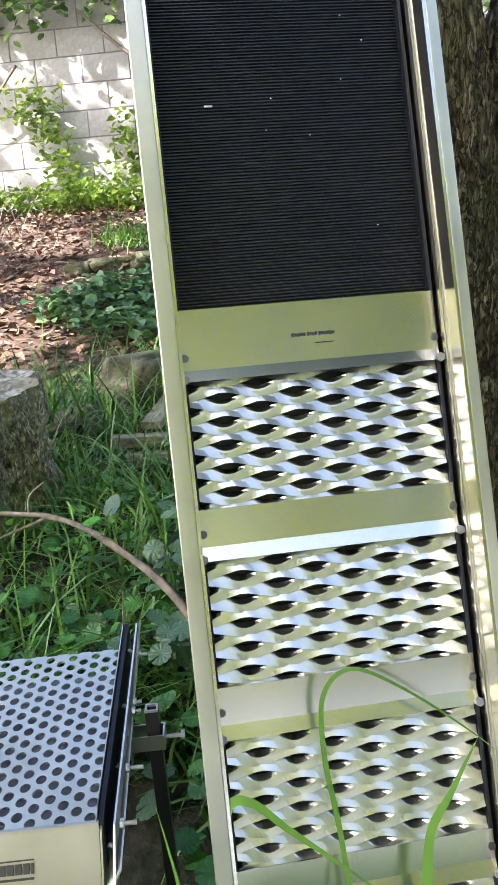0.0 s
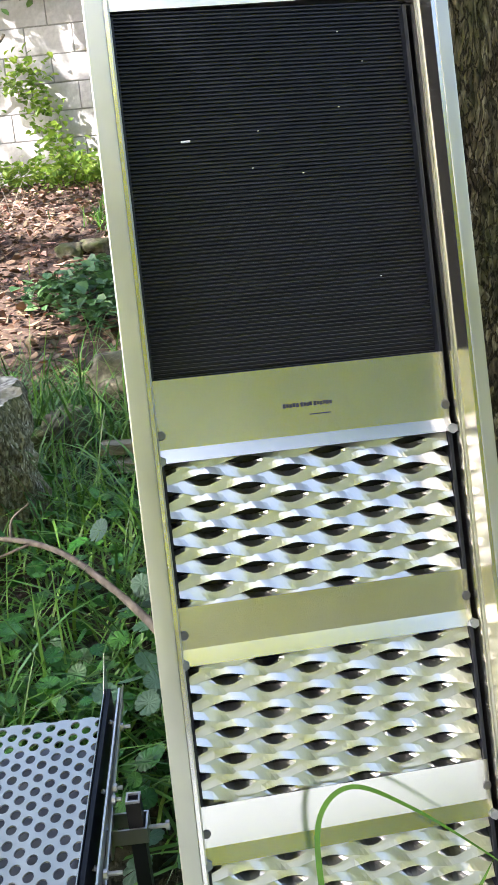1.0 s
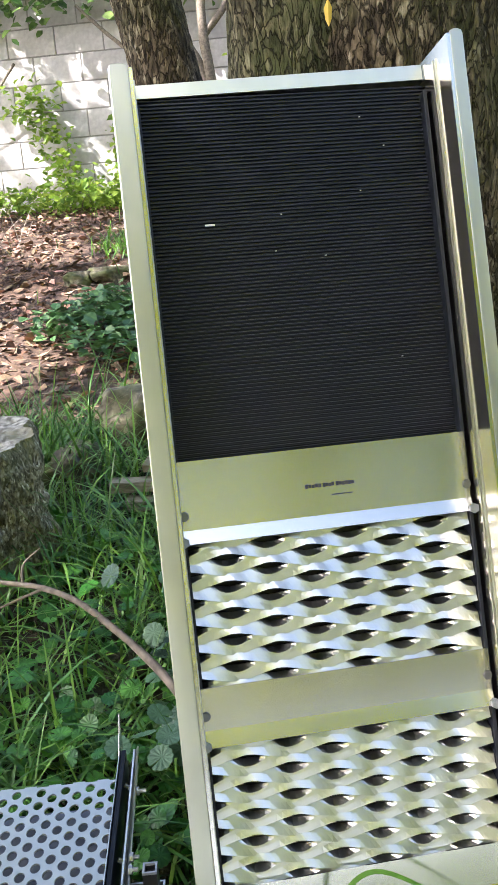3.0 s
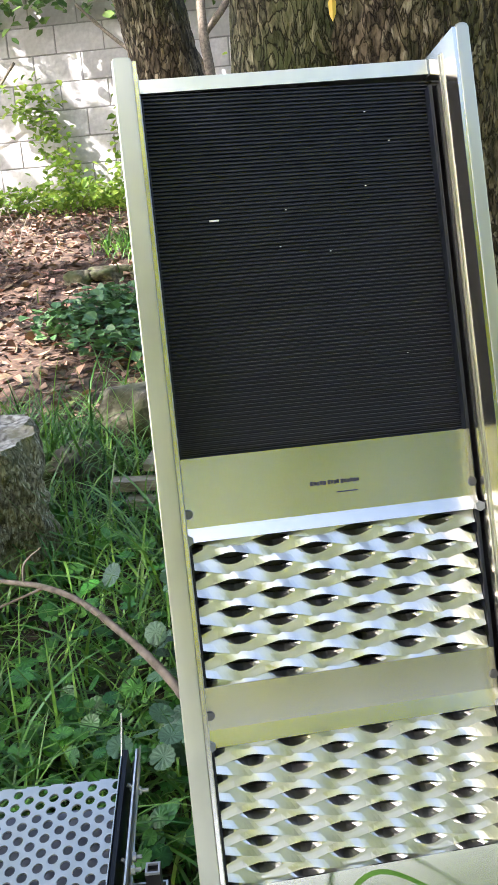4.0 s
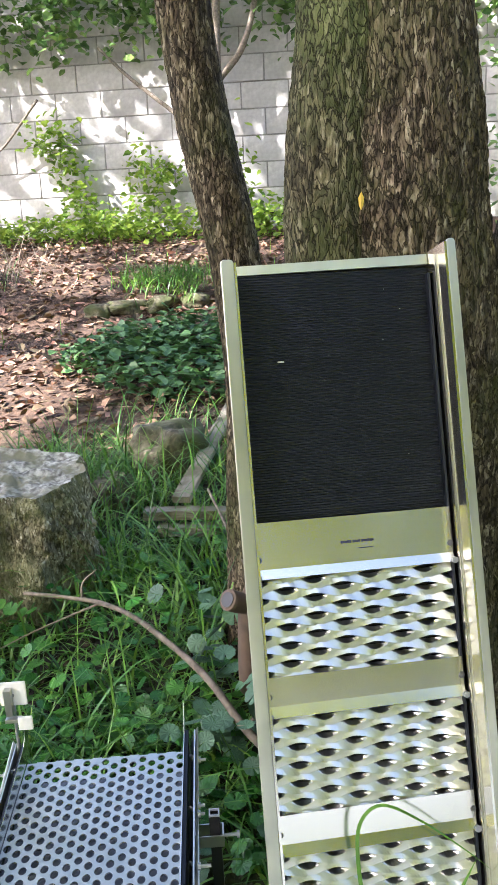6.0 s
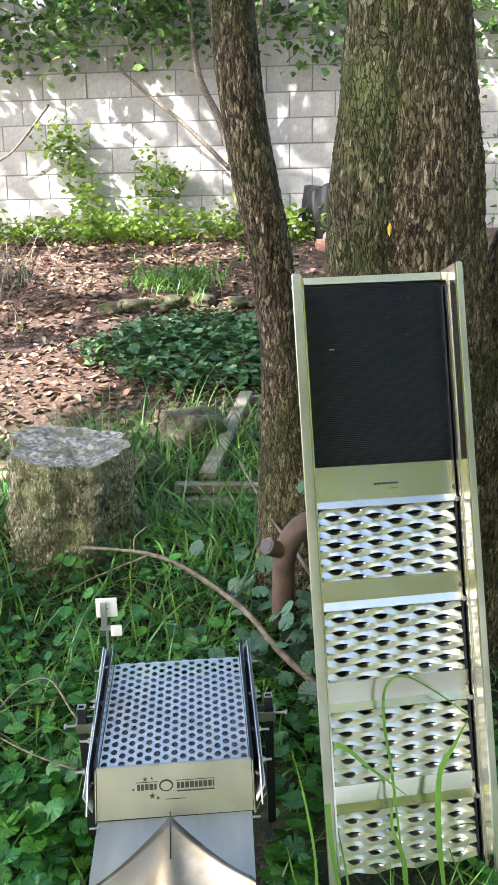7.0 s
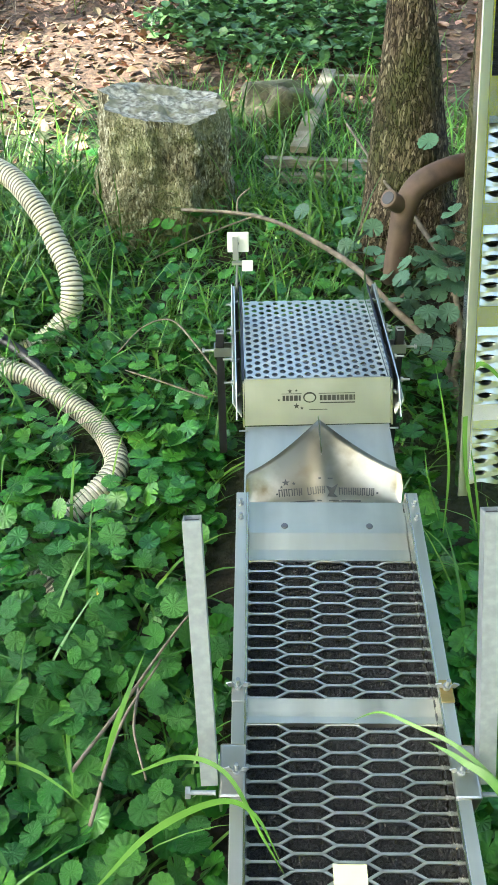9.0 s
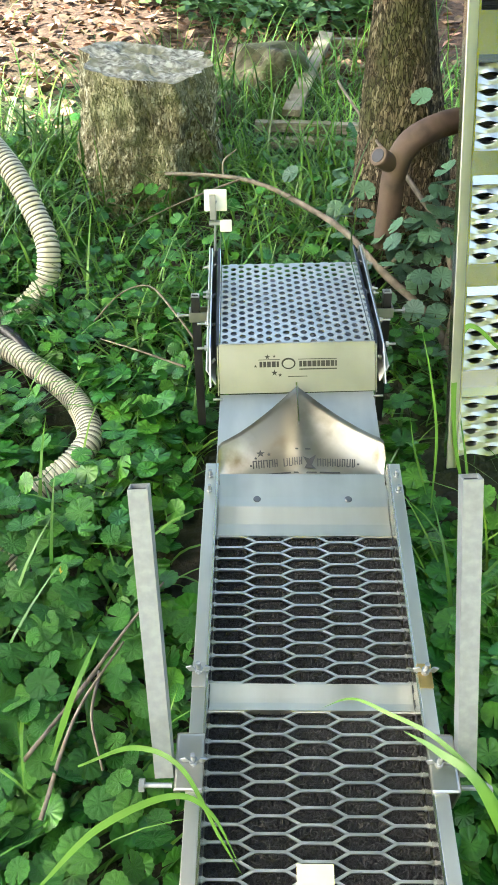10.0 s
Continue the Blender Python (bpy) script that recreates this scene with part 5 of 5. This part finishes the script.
        grass_blade(h, (x, y, ground_z(x, y) - 0.01), rnd.uniform(0.1, 0.25), rnd.uniform(0.01, 0.02), rnd.uniform(0, 6.283), rnd.uniform(0.1, 0.7), rnd.uniform(0.4, 1.6), 4)
    raw("grass", h.v, h.f, GRASS, "stuff", "fresh green grass blades round the sluices", "grass")
    # single long blades that cross the metal
    def blades(name, rows, label):
        th = thing(name, pose(0, 0, 0), label, "grass")
        for pts, w in rows:
            hp = Heap()
            c = spline(pts, 48)
            for k, p in enumerate(c):
                d = (c[min(k + 1, 48)] - c[max(k - 1, 0)]).normalized()
                s = d.cross(Vector((0.2, -0.8, 0.6))).normalized() * w * (1 - (k / 48) ** 2.5) * 0.5 * min(1, 0.35 + k / 20)
                hp.v += [tuple(p - s), tuple(p + s)]
            hp.f = [(2 * k, 2 * k + 1, 2 * k + 3, 2 * k + 2) for k in range(48)]
            raw("blade", hp.v, hp.f, GRASS, parent=th, smooth=True)
    L = lambda x, y, z: LS @ Vector((x, y, z))
    blades("tall_grass", (
        ([L(0.012, -0.74, 0.06), L(-0.010, -0.62, 0.05), L(-0.013, -0.50, 0.045), L(-0.001, -0.448, 0.045), L(0.020, -0.447, 0.045), L(0.05, -0.475, 0.045), L(0.09, -0.51, 0.045), L(0.135, -0.55, 0.045)], 0.010),
        ([L(0.105, -0.74, 0.05), L(0.103, -0.60, 0.04), L(0.098, -0.49, 0.035), L(0.091, -0.42, 0.035), L(0.096, -0.365, 0.035), L(0.125, -0.345, 0.035), L(0.172, -0.370, 0.035), L(0.228, -0.415, 0.035), L(0.26, -0.445, 0.035)], 0.0055),
        ([L(0.168, -0.74, 0.06), L(0.166, -0.60, 0.05), L(0.178, -0.51, 0.04), L(0.205, -0.467, 0.04), L(0.237, -0.42, 0.04)], 0.011),
        ([L(0.10, -0.74, 0.06), L(0.105, -0.64, 0.05), L(0.09, -0.58, 0.045), L(0.10, -0.52, 0.04)], 0.008),
        ([L(-0.045, -0.74, 0.05), L(-0.04, -0.62, 0.05), L(-0.05, -0.52, 0.04), L(-0.065, -0.44, 0.03)], 0.005),
        ([L(-0.05, -0.72, 0.04), L(-0.075, -0.64, 0.05), L(-0.085, -0.58, 0.05)], 0.004)), "long bent grass blades before the leaning sluice")
    H = lambda x, y, z: HS @ Vector((x, y, z))
    blades("tall_grass", (
        ([H(0.335, -0.42, -0.02), H(0.30, -0.37, 0.06), H(0.25, -0.31, 0.07), H(0.20, -0.27, 0.05), H(0.165, -0.245, 0.03), H(0.13, -0.252, 0.02)], 0.006),
        ([H(0.33, -0.45, 0.0), H(0.285, -0.36, 0.07), H(0.245, -0.32, 0.07), H(0.215, -0.29, 0.05)], 0.011),
        ([H(0.31, -0.28, -0.05), H(0.305, -0.35, 0.05), H(0.33, -0.42, 0.09), H(0.36, -0.47, 0.08)], 0.009),
        ([H(-0.13, -0.335, 0.06), H(-0.07, -0.325, 0.085), H(-0.02, -0.345, 0.085), H(0.02, -0.40, 0.05), H(0.045, -0.43, 0.02)], 0.006),
        ([H(-0.16, -0.44, 0.02), H(-0.10, -0.40, 0.07), H(-0.03, -0.375, 0.09), H(0.01, -0.385, 0.08), H(0.04, -0.42, 0.03)], 0.008),
        ([H(-0.18, -0.30, -0.02), H(-0.155, -0.24, 0.03), H(-0.13, -0.17, 0.05)], 0.008)), "long grass blades falling across the lying sluice")


build_grass()


def build_ivy_leaves():
    """Ground ivy: the leaves by the lying sluice are pieces of their own, the rest one mass."""
    rnd = random.Random(9)
    kinds = []
    for k in range(6):
        pts, faces = leaf_fan(1.0, rnd.uniform(0.05, 0.16), 0.10, rnd.uniform(-0.16, 0.12), rnd.choice((10, 11, 12)))
        kinds.append((pts, faces))
    meshes = []
    for pts, faces in kinds:
        me = bpy.data.meshes.new("leaf")
        me.from_pydata(pts, [], faces)
        me.materials.append(LEAF)
        me.polygons.foreach_set("use_smooth", [True] * len(me.polygons))
        meshes.append(me)
    th = thing("ground_ivy", pose(0, 0, 0), "dense ground ivy with round scalloped leaves", "plant")
    heap, count = Heap(), 0
    tries = [(rnd.uniform(-1.25, 0.75), rnd.uniform(0.0, 1.65)) for _ in range(9500)]
    tries += [(rnd.uniform(-0.03, 0.45), rnd.uniform(0.1, 1.05)) for _ in range(1300)] + [(rnd.uniform(-1.2, 0.1), rnd.uniform(1.0, 2.3)) for _ in range(2600)]
    for x, y in tries:
        if not free_spot(x, y):
            continue
        d = 1.0 if y < 0.9 else max(0.45, 1.0 - (y - 0.9) * 1.2)
        if -0.2 < x < 0.45 and y > 1.0:
            d = 0.6
        if rnd.random() > d:
            continue
        r = rnd.uniform(0.013, 0.027) * (1.0 if y < 1.1 else 0.8)
        z = ground_z(x, y) + rnd.uniform(0.0, 0.115)
        if in_sluices(x, y, 0.06):
            z -= 0.03
        m = Matrix.Translation((x, y, z)) @ rot(rnd.uniform(0, 6.283), rnd.gauss(0, 0.40), rnd.gauss(0, 0.40)) @ Matrix.Diagonal((r, r, r, 1))
        k = rnd.randrange(6)
        if count < 290 and -0.68 < x < -0.28 and 0.15 < y < 0.75 and z > ground_z(x, y) + 0.06:
            shared("leaf", meshes[k], th, m)
            count += 1
        else:
            heap.add(*kinds[k], m)
    raw("leaf_mass", heap.v, heap.f, LEAFS, "stuff", "many more ground ivy leaves", parent=th, smooth=True)
    # larger bluish leaves at the tree foot
    th2 = thing("leafy_weed", pose(0, 0, 0), "round blue-green scalloped leaves at the tree foot", "plant")
    blue = mat("blue_green_leaf", [(0.055, 0.13, 0.075), (0.10, 0.20, 0.12)], 0.36, 0, 50, bump=0.3, trans=0.15, rand=0.25, bdist=0.003)
    ms = []
    for pts, faces in kinds:
        me = bpy.data.meshes.new("round_leaf")
        me.from_pydata(pts, [], faces)
        me.materials.append(blue)
        me.polygons.foreach_set("use_smooth", [True] * len(me.polygons))
        ms.append(me)
    for cx, cy, cz, n, s in ((-0.13, 1.62, 0.42, 18, 0.05), (-0.08, 1.5, 0.38, 14, 0.06), (0.06, 1.48, 0.46, 20, 0.05), (0.09, 1.42, 0.38, 20, 0.05), (0.10, 1.42, 0.52, 12, 0.04), (-0.17, 1.75, 0.45, 10, 0.06), (0.05, 1.35, 0.30, 8, 0.06), (-0.02, 1.3, 0.25, 8, 0.08), (0.02, 1.70, 0.70, 1, 0.001), (-0.01, 1.47, 0.42, 12, 0.035), (0.07, 1.44, 0.56, 10, 0.03), (-0.10, 1.45, 0.34, 10, 0.05)):
        for _ in range(n):
            r = rnd.uniform(0.016, 0.027) if n > 1 else 0.026
            m = Matrix.Translation((rnd.gauss(cx, s), rnd.gauss(cy, s * 0.6), cz + rnd.uniform(-0.07, 0.07) * (n > 1))) @ rot(rnd.uniform(0, 6.283), 0, 0) @ rot(-1.57, rnd.uniform(-0.1, 1.0) * -1.0, rnd.gauss(0, 0.3)) @ Matrix.Diagonal((r, r, r, 1))
            shared("round_leaf", rnd.choice(ms), th2, m)
    # fallen yellow leaf
    pts, faces = simple_leaf(0.020, 0.009)
    ob = raw("yellow_leaf", pts, faces, YLEAF, "", "small fallen yellow leaf on ground ivy", "leaf")
    ob.matrix_basis = Matrix.Translation((-0.52, 0.60, 0.20)) @ rot(1.5, -0.2)
    ob = raw("yellow_leaf", pts, faces, YLEAF, "", "narrow yellow leaf caught on the bark", "leaf")
    ob.matrix_basis = Matrix.Translation((0.175, 1.305, 1.325)) @ rot(1.6, 1.35) @ Matrix.Diagonal((1.3, 0.9, 1, 1))


build_ivy_leaves()


def leaf_cluster(heap, rnd, c, s, n, size, up=0.0):
    for _ in range(n):
        p = Vector((rnd.gauss(c[0], s[0]), rnd.gauss(c[1], s[1]), rnd.gauss(c[2], s[2])))
        L = size * rnd.uniform(0.6, 1.3)
        pts, faces = simple_leaf(L, L * 0.75, rnd.uniform(0.0, 0.4))
        heap.add(pts, faces, Matrix.Translation(p) @ rot(rnd.uniform(0, 6.283), rnd.uniform(-0.6, 0.9), rnd.gauss(0, 0.5)))


def build_far_plants():
    rnd = random.Random(12)
    h = Heap()
    for _ in range(3600):
        x, y = rnd.uniform(-1.35, 0.15), rnd.uniform(3.35, 4.75)
        e = ((x + 0.52) / 0.66) ** 2 + ((y - 4.05) / 0.56) ** 2 + 0.8 * noise.noise(Vector((x * 4, y * 4, 1)))
        if e > 1:
            continue
        r = rnd.uniform(0.018, 0.034)
        pts, faces = simple_leaf(r * 2, r * 1.7, 0.15)
        h.add(pts, faces, Matrix.Translation((x, y, ground_z(x, y) + rnd.uniform(0.03, 0.13))) @ rot(rnd.uniform(0, 6.283), rnd.gauss(0, 0.3), rnd.gauss(0, 0.3)))
    raw("leafy_patch", h.v, h.f, PATCH, "stuff", "low dark green leaf patch on the slope", "plant")
    # climbing plants on the wall and the bright border at its foot
    for cs in ((((-2.28, 7.36, 2.22), (0.13, 0.05, 0.10), 170), ((-2.18, 7.38, 1.98), (0.06, 0.04, 0.10), 70), ((-2.05, 7.38, 1.78), (0.07, 0.04, 0.12), 110), ((-2.02, 7.36, 1.58), (0.10, 0.05, 0.08), 80)),
               (((-1.50, 7.36, 1.95), (0.07, 0.05, 0.12), 90), ((-1.30, 7.36, 1.92), (0.09, 0.05, 0.07), 100), ((-1.48, 7.36, 1.70), (0.10, 0.05, 0.08), 90)),
               (((-0.60, 7.25, 1.75), (0.07, 0.05, 0.2), 110), ((-0.55, 7.2, 1.55), (0.12, 0.06, 0.1), 80))):
        h = Heap()
        for c, s, n in cs:
            leaf_cluster(h, rnd, c, s, n, 0.062)
        raw("wall_vine", h.v, h.f, VINE, "", "bright green climbing vine on the block wall", "vine")
    h = Heap()
    for _ in range(260):
        x = rnd.uniform(-3.3, 1.2)
        k = 0.5 + 0.5 * noise.noise(Vector((x * 2.4, 0, 5)))
        leaf_cluster(h, rnd, (x, rnd.uniform(6.9, 7.35), 1.42 + 0.08 * k), (0.09, 0.08, 0.04 + 0.08 * k), 12, 0.06)
    raw("border_plants", h.v, h.f, VINE, "stuff", "sunlit light green leaves along the wall foot", "plant")
    # ivy hanging over the wall's top
    h = Heap()
    for _ in range(900):
        x = rnd.uniform(-5.5, 4.0)
        drop = 0.35 * abs(noise.noise(Vector((x * 1.3, 0, 3)))) + 0.2 * rnd.random()
        z = rnd.uniform(3.12 - drop, 4.4)
        leaf_cluster(h, rnd, (x, rnd.uniform(7.15, 7.45) if z < 3.6 else rnd.uniform(7.2, 8.2), z), (0.14, 0.06, 0.12), 13, 0.085)
    raw("ivy_curtain", h.v, h.f, IVY, "stuff", "dark ivy hanging thickly over the wall top", "ivy")
    h = Heap()
    for _ in range(26):
        x = rnd.uniform(0.75, 1.6)
        leaf_cluster(h, rnd, (x, rnd.uniform(6.9, 7.4), rnd.uniform(1.5, 3.0)), (0.12, 0.06, 0.15), 14, 0.07)
    raw("wall_vine", h.v, h.f, IVY, "", "green climbing plant on the wall behind the tree", "vine")
    # dry brush at the side of the slope
    h = Heap()
    for _ in range(380):
        x, y = rnd.gauss(-2.45, 0.3), rnd.gauss(5.3, 0.5)
        grass_blade(h, (x, y, ground_z(x, y)), rnd.uniform(0.15, 0.5), rnd.uniform(0.004, 0.012), rnd.uniform(0, 6.283), rnd.uniform(0.1, 1.0), rnd.uniform(0.2, 1.2), 4)
    raw("dry_brush", h.v, h.f, TWIG, "stuff", "dry brown brushwood heaped on the slope", "brushwood")
    # dead leaves
    h = Heap()
    for _ in range(9500):
        x, y = rnd.uniform(-3.4, 1.0), rnd.uniform(2.35, 7.2)
        if y < 2.9 and x > -0.95:
            continue
        if x > -0.2 and rnd.random() < 0.4:
            continue
        L = rnd.uniform(0.03, 0.075)
        pts, faces = simple_leaf(L, L * rnd.uniform(0.4, 0.7), rnd.uniform(-0.4, 0.5))
        h.add(pts, faces, Matrix.Translation((x, y, ground_z(x, y) + rnd.uniform(0.004, 0.03))) @ rot(rnd.uniform(0, 6.283), rnd.gauss(0, 0.3), rnd.gauss(0, 0.35)))
    raw("leaf_litter", h.v, h.f, LITTER, "stuff", "reddish brown dead leaves on the slope", "leaf litter")


build_far_plants()


# ---- unseen: tree crowns overhead to shade the place, hedge behind for steel to mirror ----
SUN_PATCHES = ((-1.52, 3.70, 0.64, 0.52), (-1.30, 4.16, 0.44, 0.28), (-1.55, 3.18, 0.48, 0.40), (-1.20, 2.50, 0.30, 0.22), (-1.55, 2.80, 0.26, 0.2), (-1.77, 6.60, 0.60, 0.36), (-1.30, 5.94, 0.46, 0.30),
               (-1.45, 4.95, 0.44, 0.24), (-2.0, 5.2, 0.36, 0.24), (-0.45, 5.28, 0.34, 0.24), (-0.6, 6.7, 0.5, 0.3), (-2.5, 6.8, 0.4, 0.3))


# added crown: leaves set along the sun's rays to shape shade and sun patches
def build_crown():
    rnd = random.Random(21)
    h = Heap()
    for _ in range(30000):
        gx, gy = rnd.uniform(-3.6, 3.2), rnd.uniform(-0.5, 11.5)
        fine = noise.noise(Vector((gx * 5.0, gy * 4.0, 9)))
        keep = 1.0
        if gy > WALL_Y - 0.4:
            up = max(0.0, gy - WALL_Y) / 0.68
            n = noise.noise(Vector(((gx - 0.85 * up) * 3.4, (min(gy, WALL_Y) + up) * 3.4, 19)))
            keep = 0.6 if n > -0.04 else (0.12 if n > -0.11 else 0.008)
            if gx > 0.7 + 0.12 * (gy - 7):
                keep += 0.3
        elif gy > 2.2:
            # mostly shade on the slope, with loose flecks and a few wide patches of sun
            n = noise.noise(Vector((gx * 2.3, gy * 3.0, 19)))
            keep = 0.9 if n > -0.20 else 0.03
        for cx, cy, ra, rb in SUN_PATCHES:
            if ((gx - cx) / ra) ** 2 + ((gy - cy) / rb) ** 2 < 1 + 1.1 * fine:
                keep = 0.004
        if rnd.random() > keep:
            continue
        z = rnd.uniform(6.6, 8.0)
        p = Vector((gx, gy, 0.6)) + SUN * ((z - 0.6) / SUN.z)
        L = rnd.uniform(0.12, 0.22)
        pts, faces = simple_leaf(L, L * 0.8, 0.2)
        turn = rot(rnd.uniform(0, 6.283), rnd.gauss(0, 0.4), rnd.gauss(0, 0.4))
        if gy > WALL_Y - 0.3:
            turn = Matrix.Rotation(math.pi / 2, 4, "X") @ turn
        h.add(pts, faces, Matrix.Translation(p) @ turn)
    tree = thing("added_shade_tree", pose(-8.5, -5.5, -0.2), "tall leafy tree out of view, added to shade the garden", "tree")
    ob = raw("crown", h.v, h.f, CROWN, parent=tree)
    ob.matrix_basis = tree.matrix_basis.inverted()
    bm = bmesh.new()
    tube(bm, spline([(0, 0, -0.2), (0.2, 0.1, 3), (1.0, 0.8, 6), (3.0, 2.5, 7.4)], 40), lambda u: 0.35 - 0.2 * u, 20, fn=bark_relief)
    part("trunk", bm, BARK, tree)


build_crown()


def build_own_crown():
    """The many-stemmed tree's own crown, above the sluices."""
    rnd = random.Random(55)
    tree = bpy.data.objects["tree"]
    h = Heap()
    for _ in range(18000):
        a, d = rnd.uniform(0, 6.283), 3.1 * math.sqrt(rnd.random())
        x, y = 0.2 + d * math.cos(a), 0.6 + d * math.sin(a)
        if noise.noise(Vector((x * 1.1, y * 1.1, 14))) < -0.26 or y > 3.3 or y < -0.9 or (y > 1.1 and rnd.random() < 0.75):
            continue
        z = rnd.uniform(4.6, 6.4)
        L = rnd.uniform(0.13, 0.23)
        pts, faces = simple_leaf(L, L * 0.7, 0.2)
        h.add(pts, faces, Matrix.Translation((x, y, z)) @ rot(rnd.uniform(0, 6.283), rnd.gauss(0, 0.5), rnd.gauss(0, 0.5)))
    ob = raw("crown", h.v, h.f, CROWN, "stuff", "open leafy crown", parent=tree)
    ob.matrix_basis = tree.matrix_basis.inverted()


build_own_crown()


# out of view; stands here for the yellow-green mirrored in the plates
def build_hedge():
    rnd = random.Random(31)
    h = Heap()
    for _ in range(14000):
        a = rnd.uniform(-2.7, 0.45)
        d = rnd.uniform(11.5, 13.0)
        x, y = d * math.cos(a) * 1.1, d * math.sin(a)
        # tall trees straight behind, a lower hedge to the sunny side
        tall = float(np.interp(a, [-2.7, -2.1, -1.9, -1.1, -0.7, 0.45], [4.6, 4.6, 13.0, 13.0, 8.5, 7.0]))
        z = rnd.uniform(0.35, tall + 1.5 * noise.noise(Vector((a * 5, 0, 0))))
        leaf_cluster(h, rnd, (x, y, z), (0.3, 0.3, 0.3), 3, 0.40)
    raw("hedge", h.v, h.f, HEDGE, "stuff", "tall unseen hedge of trees across the yard, coloured a sunlit yellow-green", "hedge")


build_hedge()


def build_yard():
    """Pale gravel yard in the sun between the hedge and the garden."""
    rnd = random.Random(8)
    xs = [-9 + 0.3 * i for i in range(61)]
    ys = [-10.75 + 0.25 * i for i in range(41)]
    verts, faces = [], []
    for j, y in enumerate(ys):
        for x in xs:
            edge = 0.12 * noise.noise(Vector((x * 0.9, 0, 6))) if j == len(ys) - 1 else 0.0
            verts.append((x, y + edge, ground_z(x, y) + 0.035 + 0.008 * noise.noise(Vector((x * 3, y * 3, 5)))))
    w = len(xs)
    for j in range(len(ys) - 1):
        for i in range(w - 1):
            faces.append((j * w + i, j * w + i + 1, (j + 1) * w + i + 1, (j + 1) * w + i))
    raw("yard", verts, faces, GRAVEL, "structure", "pale sunlit gravel yard behind the garden bed", "ground", smooth=True)


build_yard()
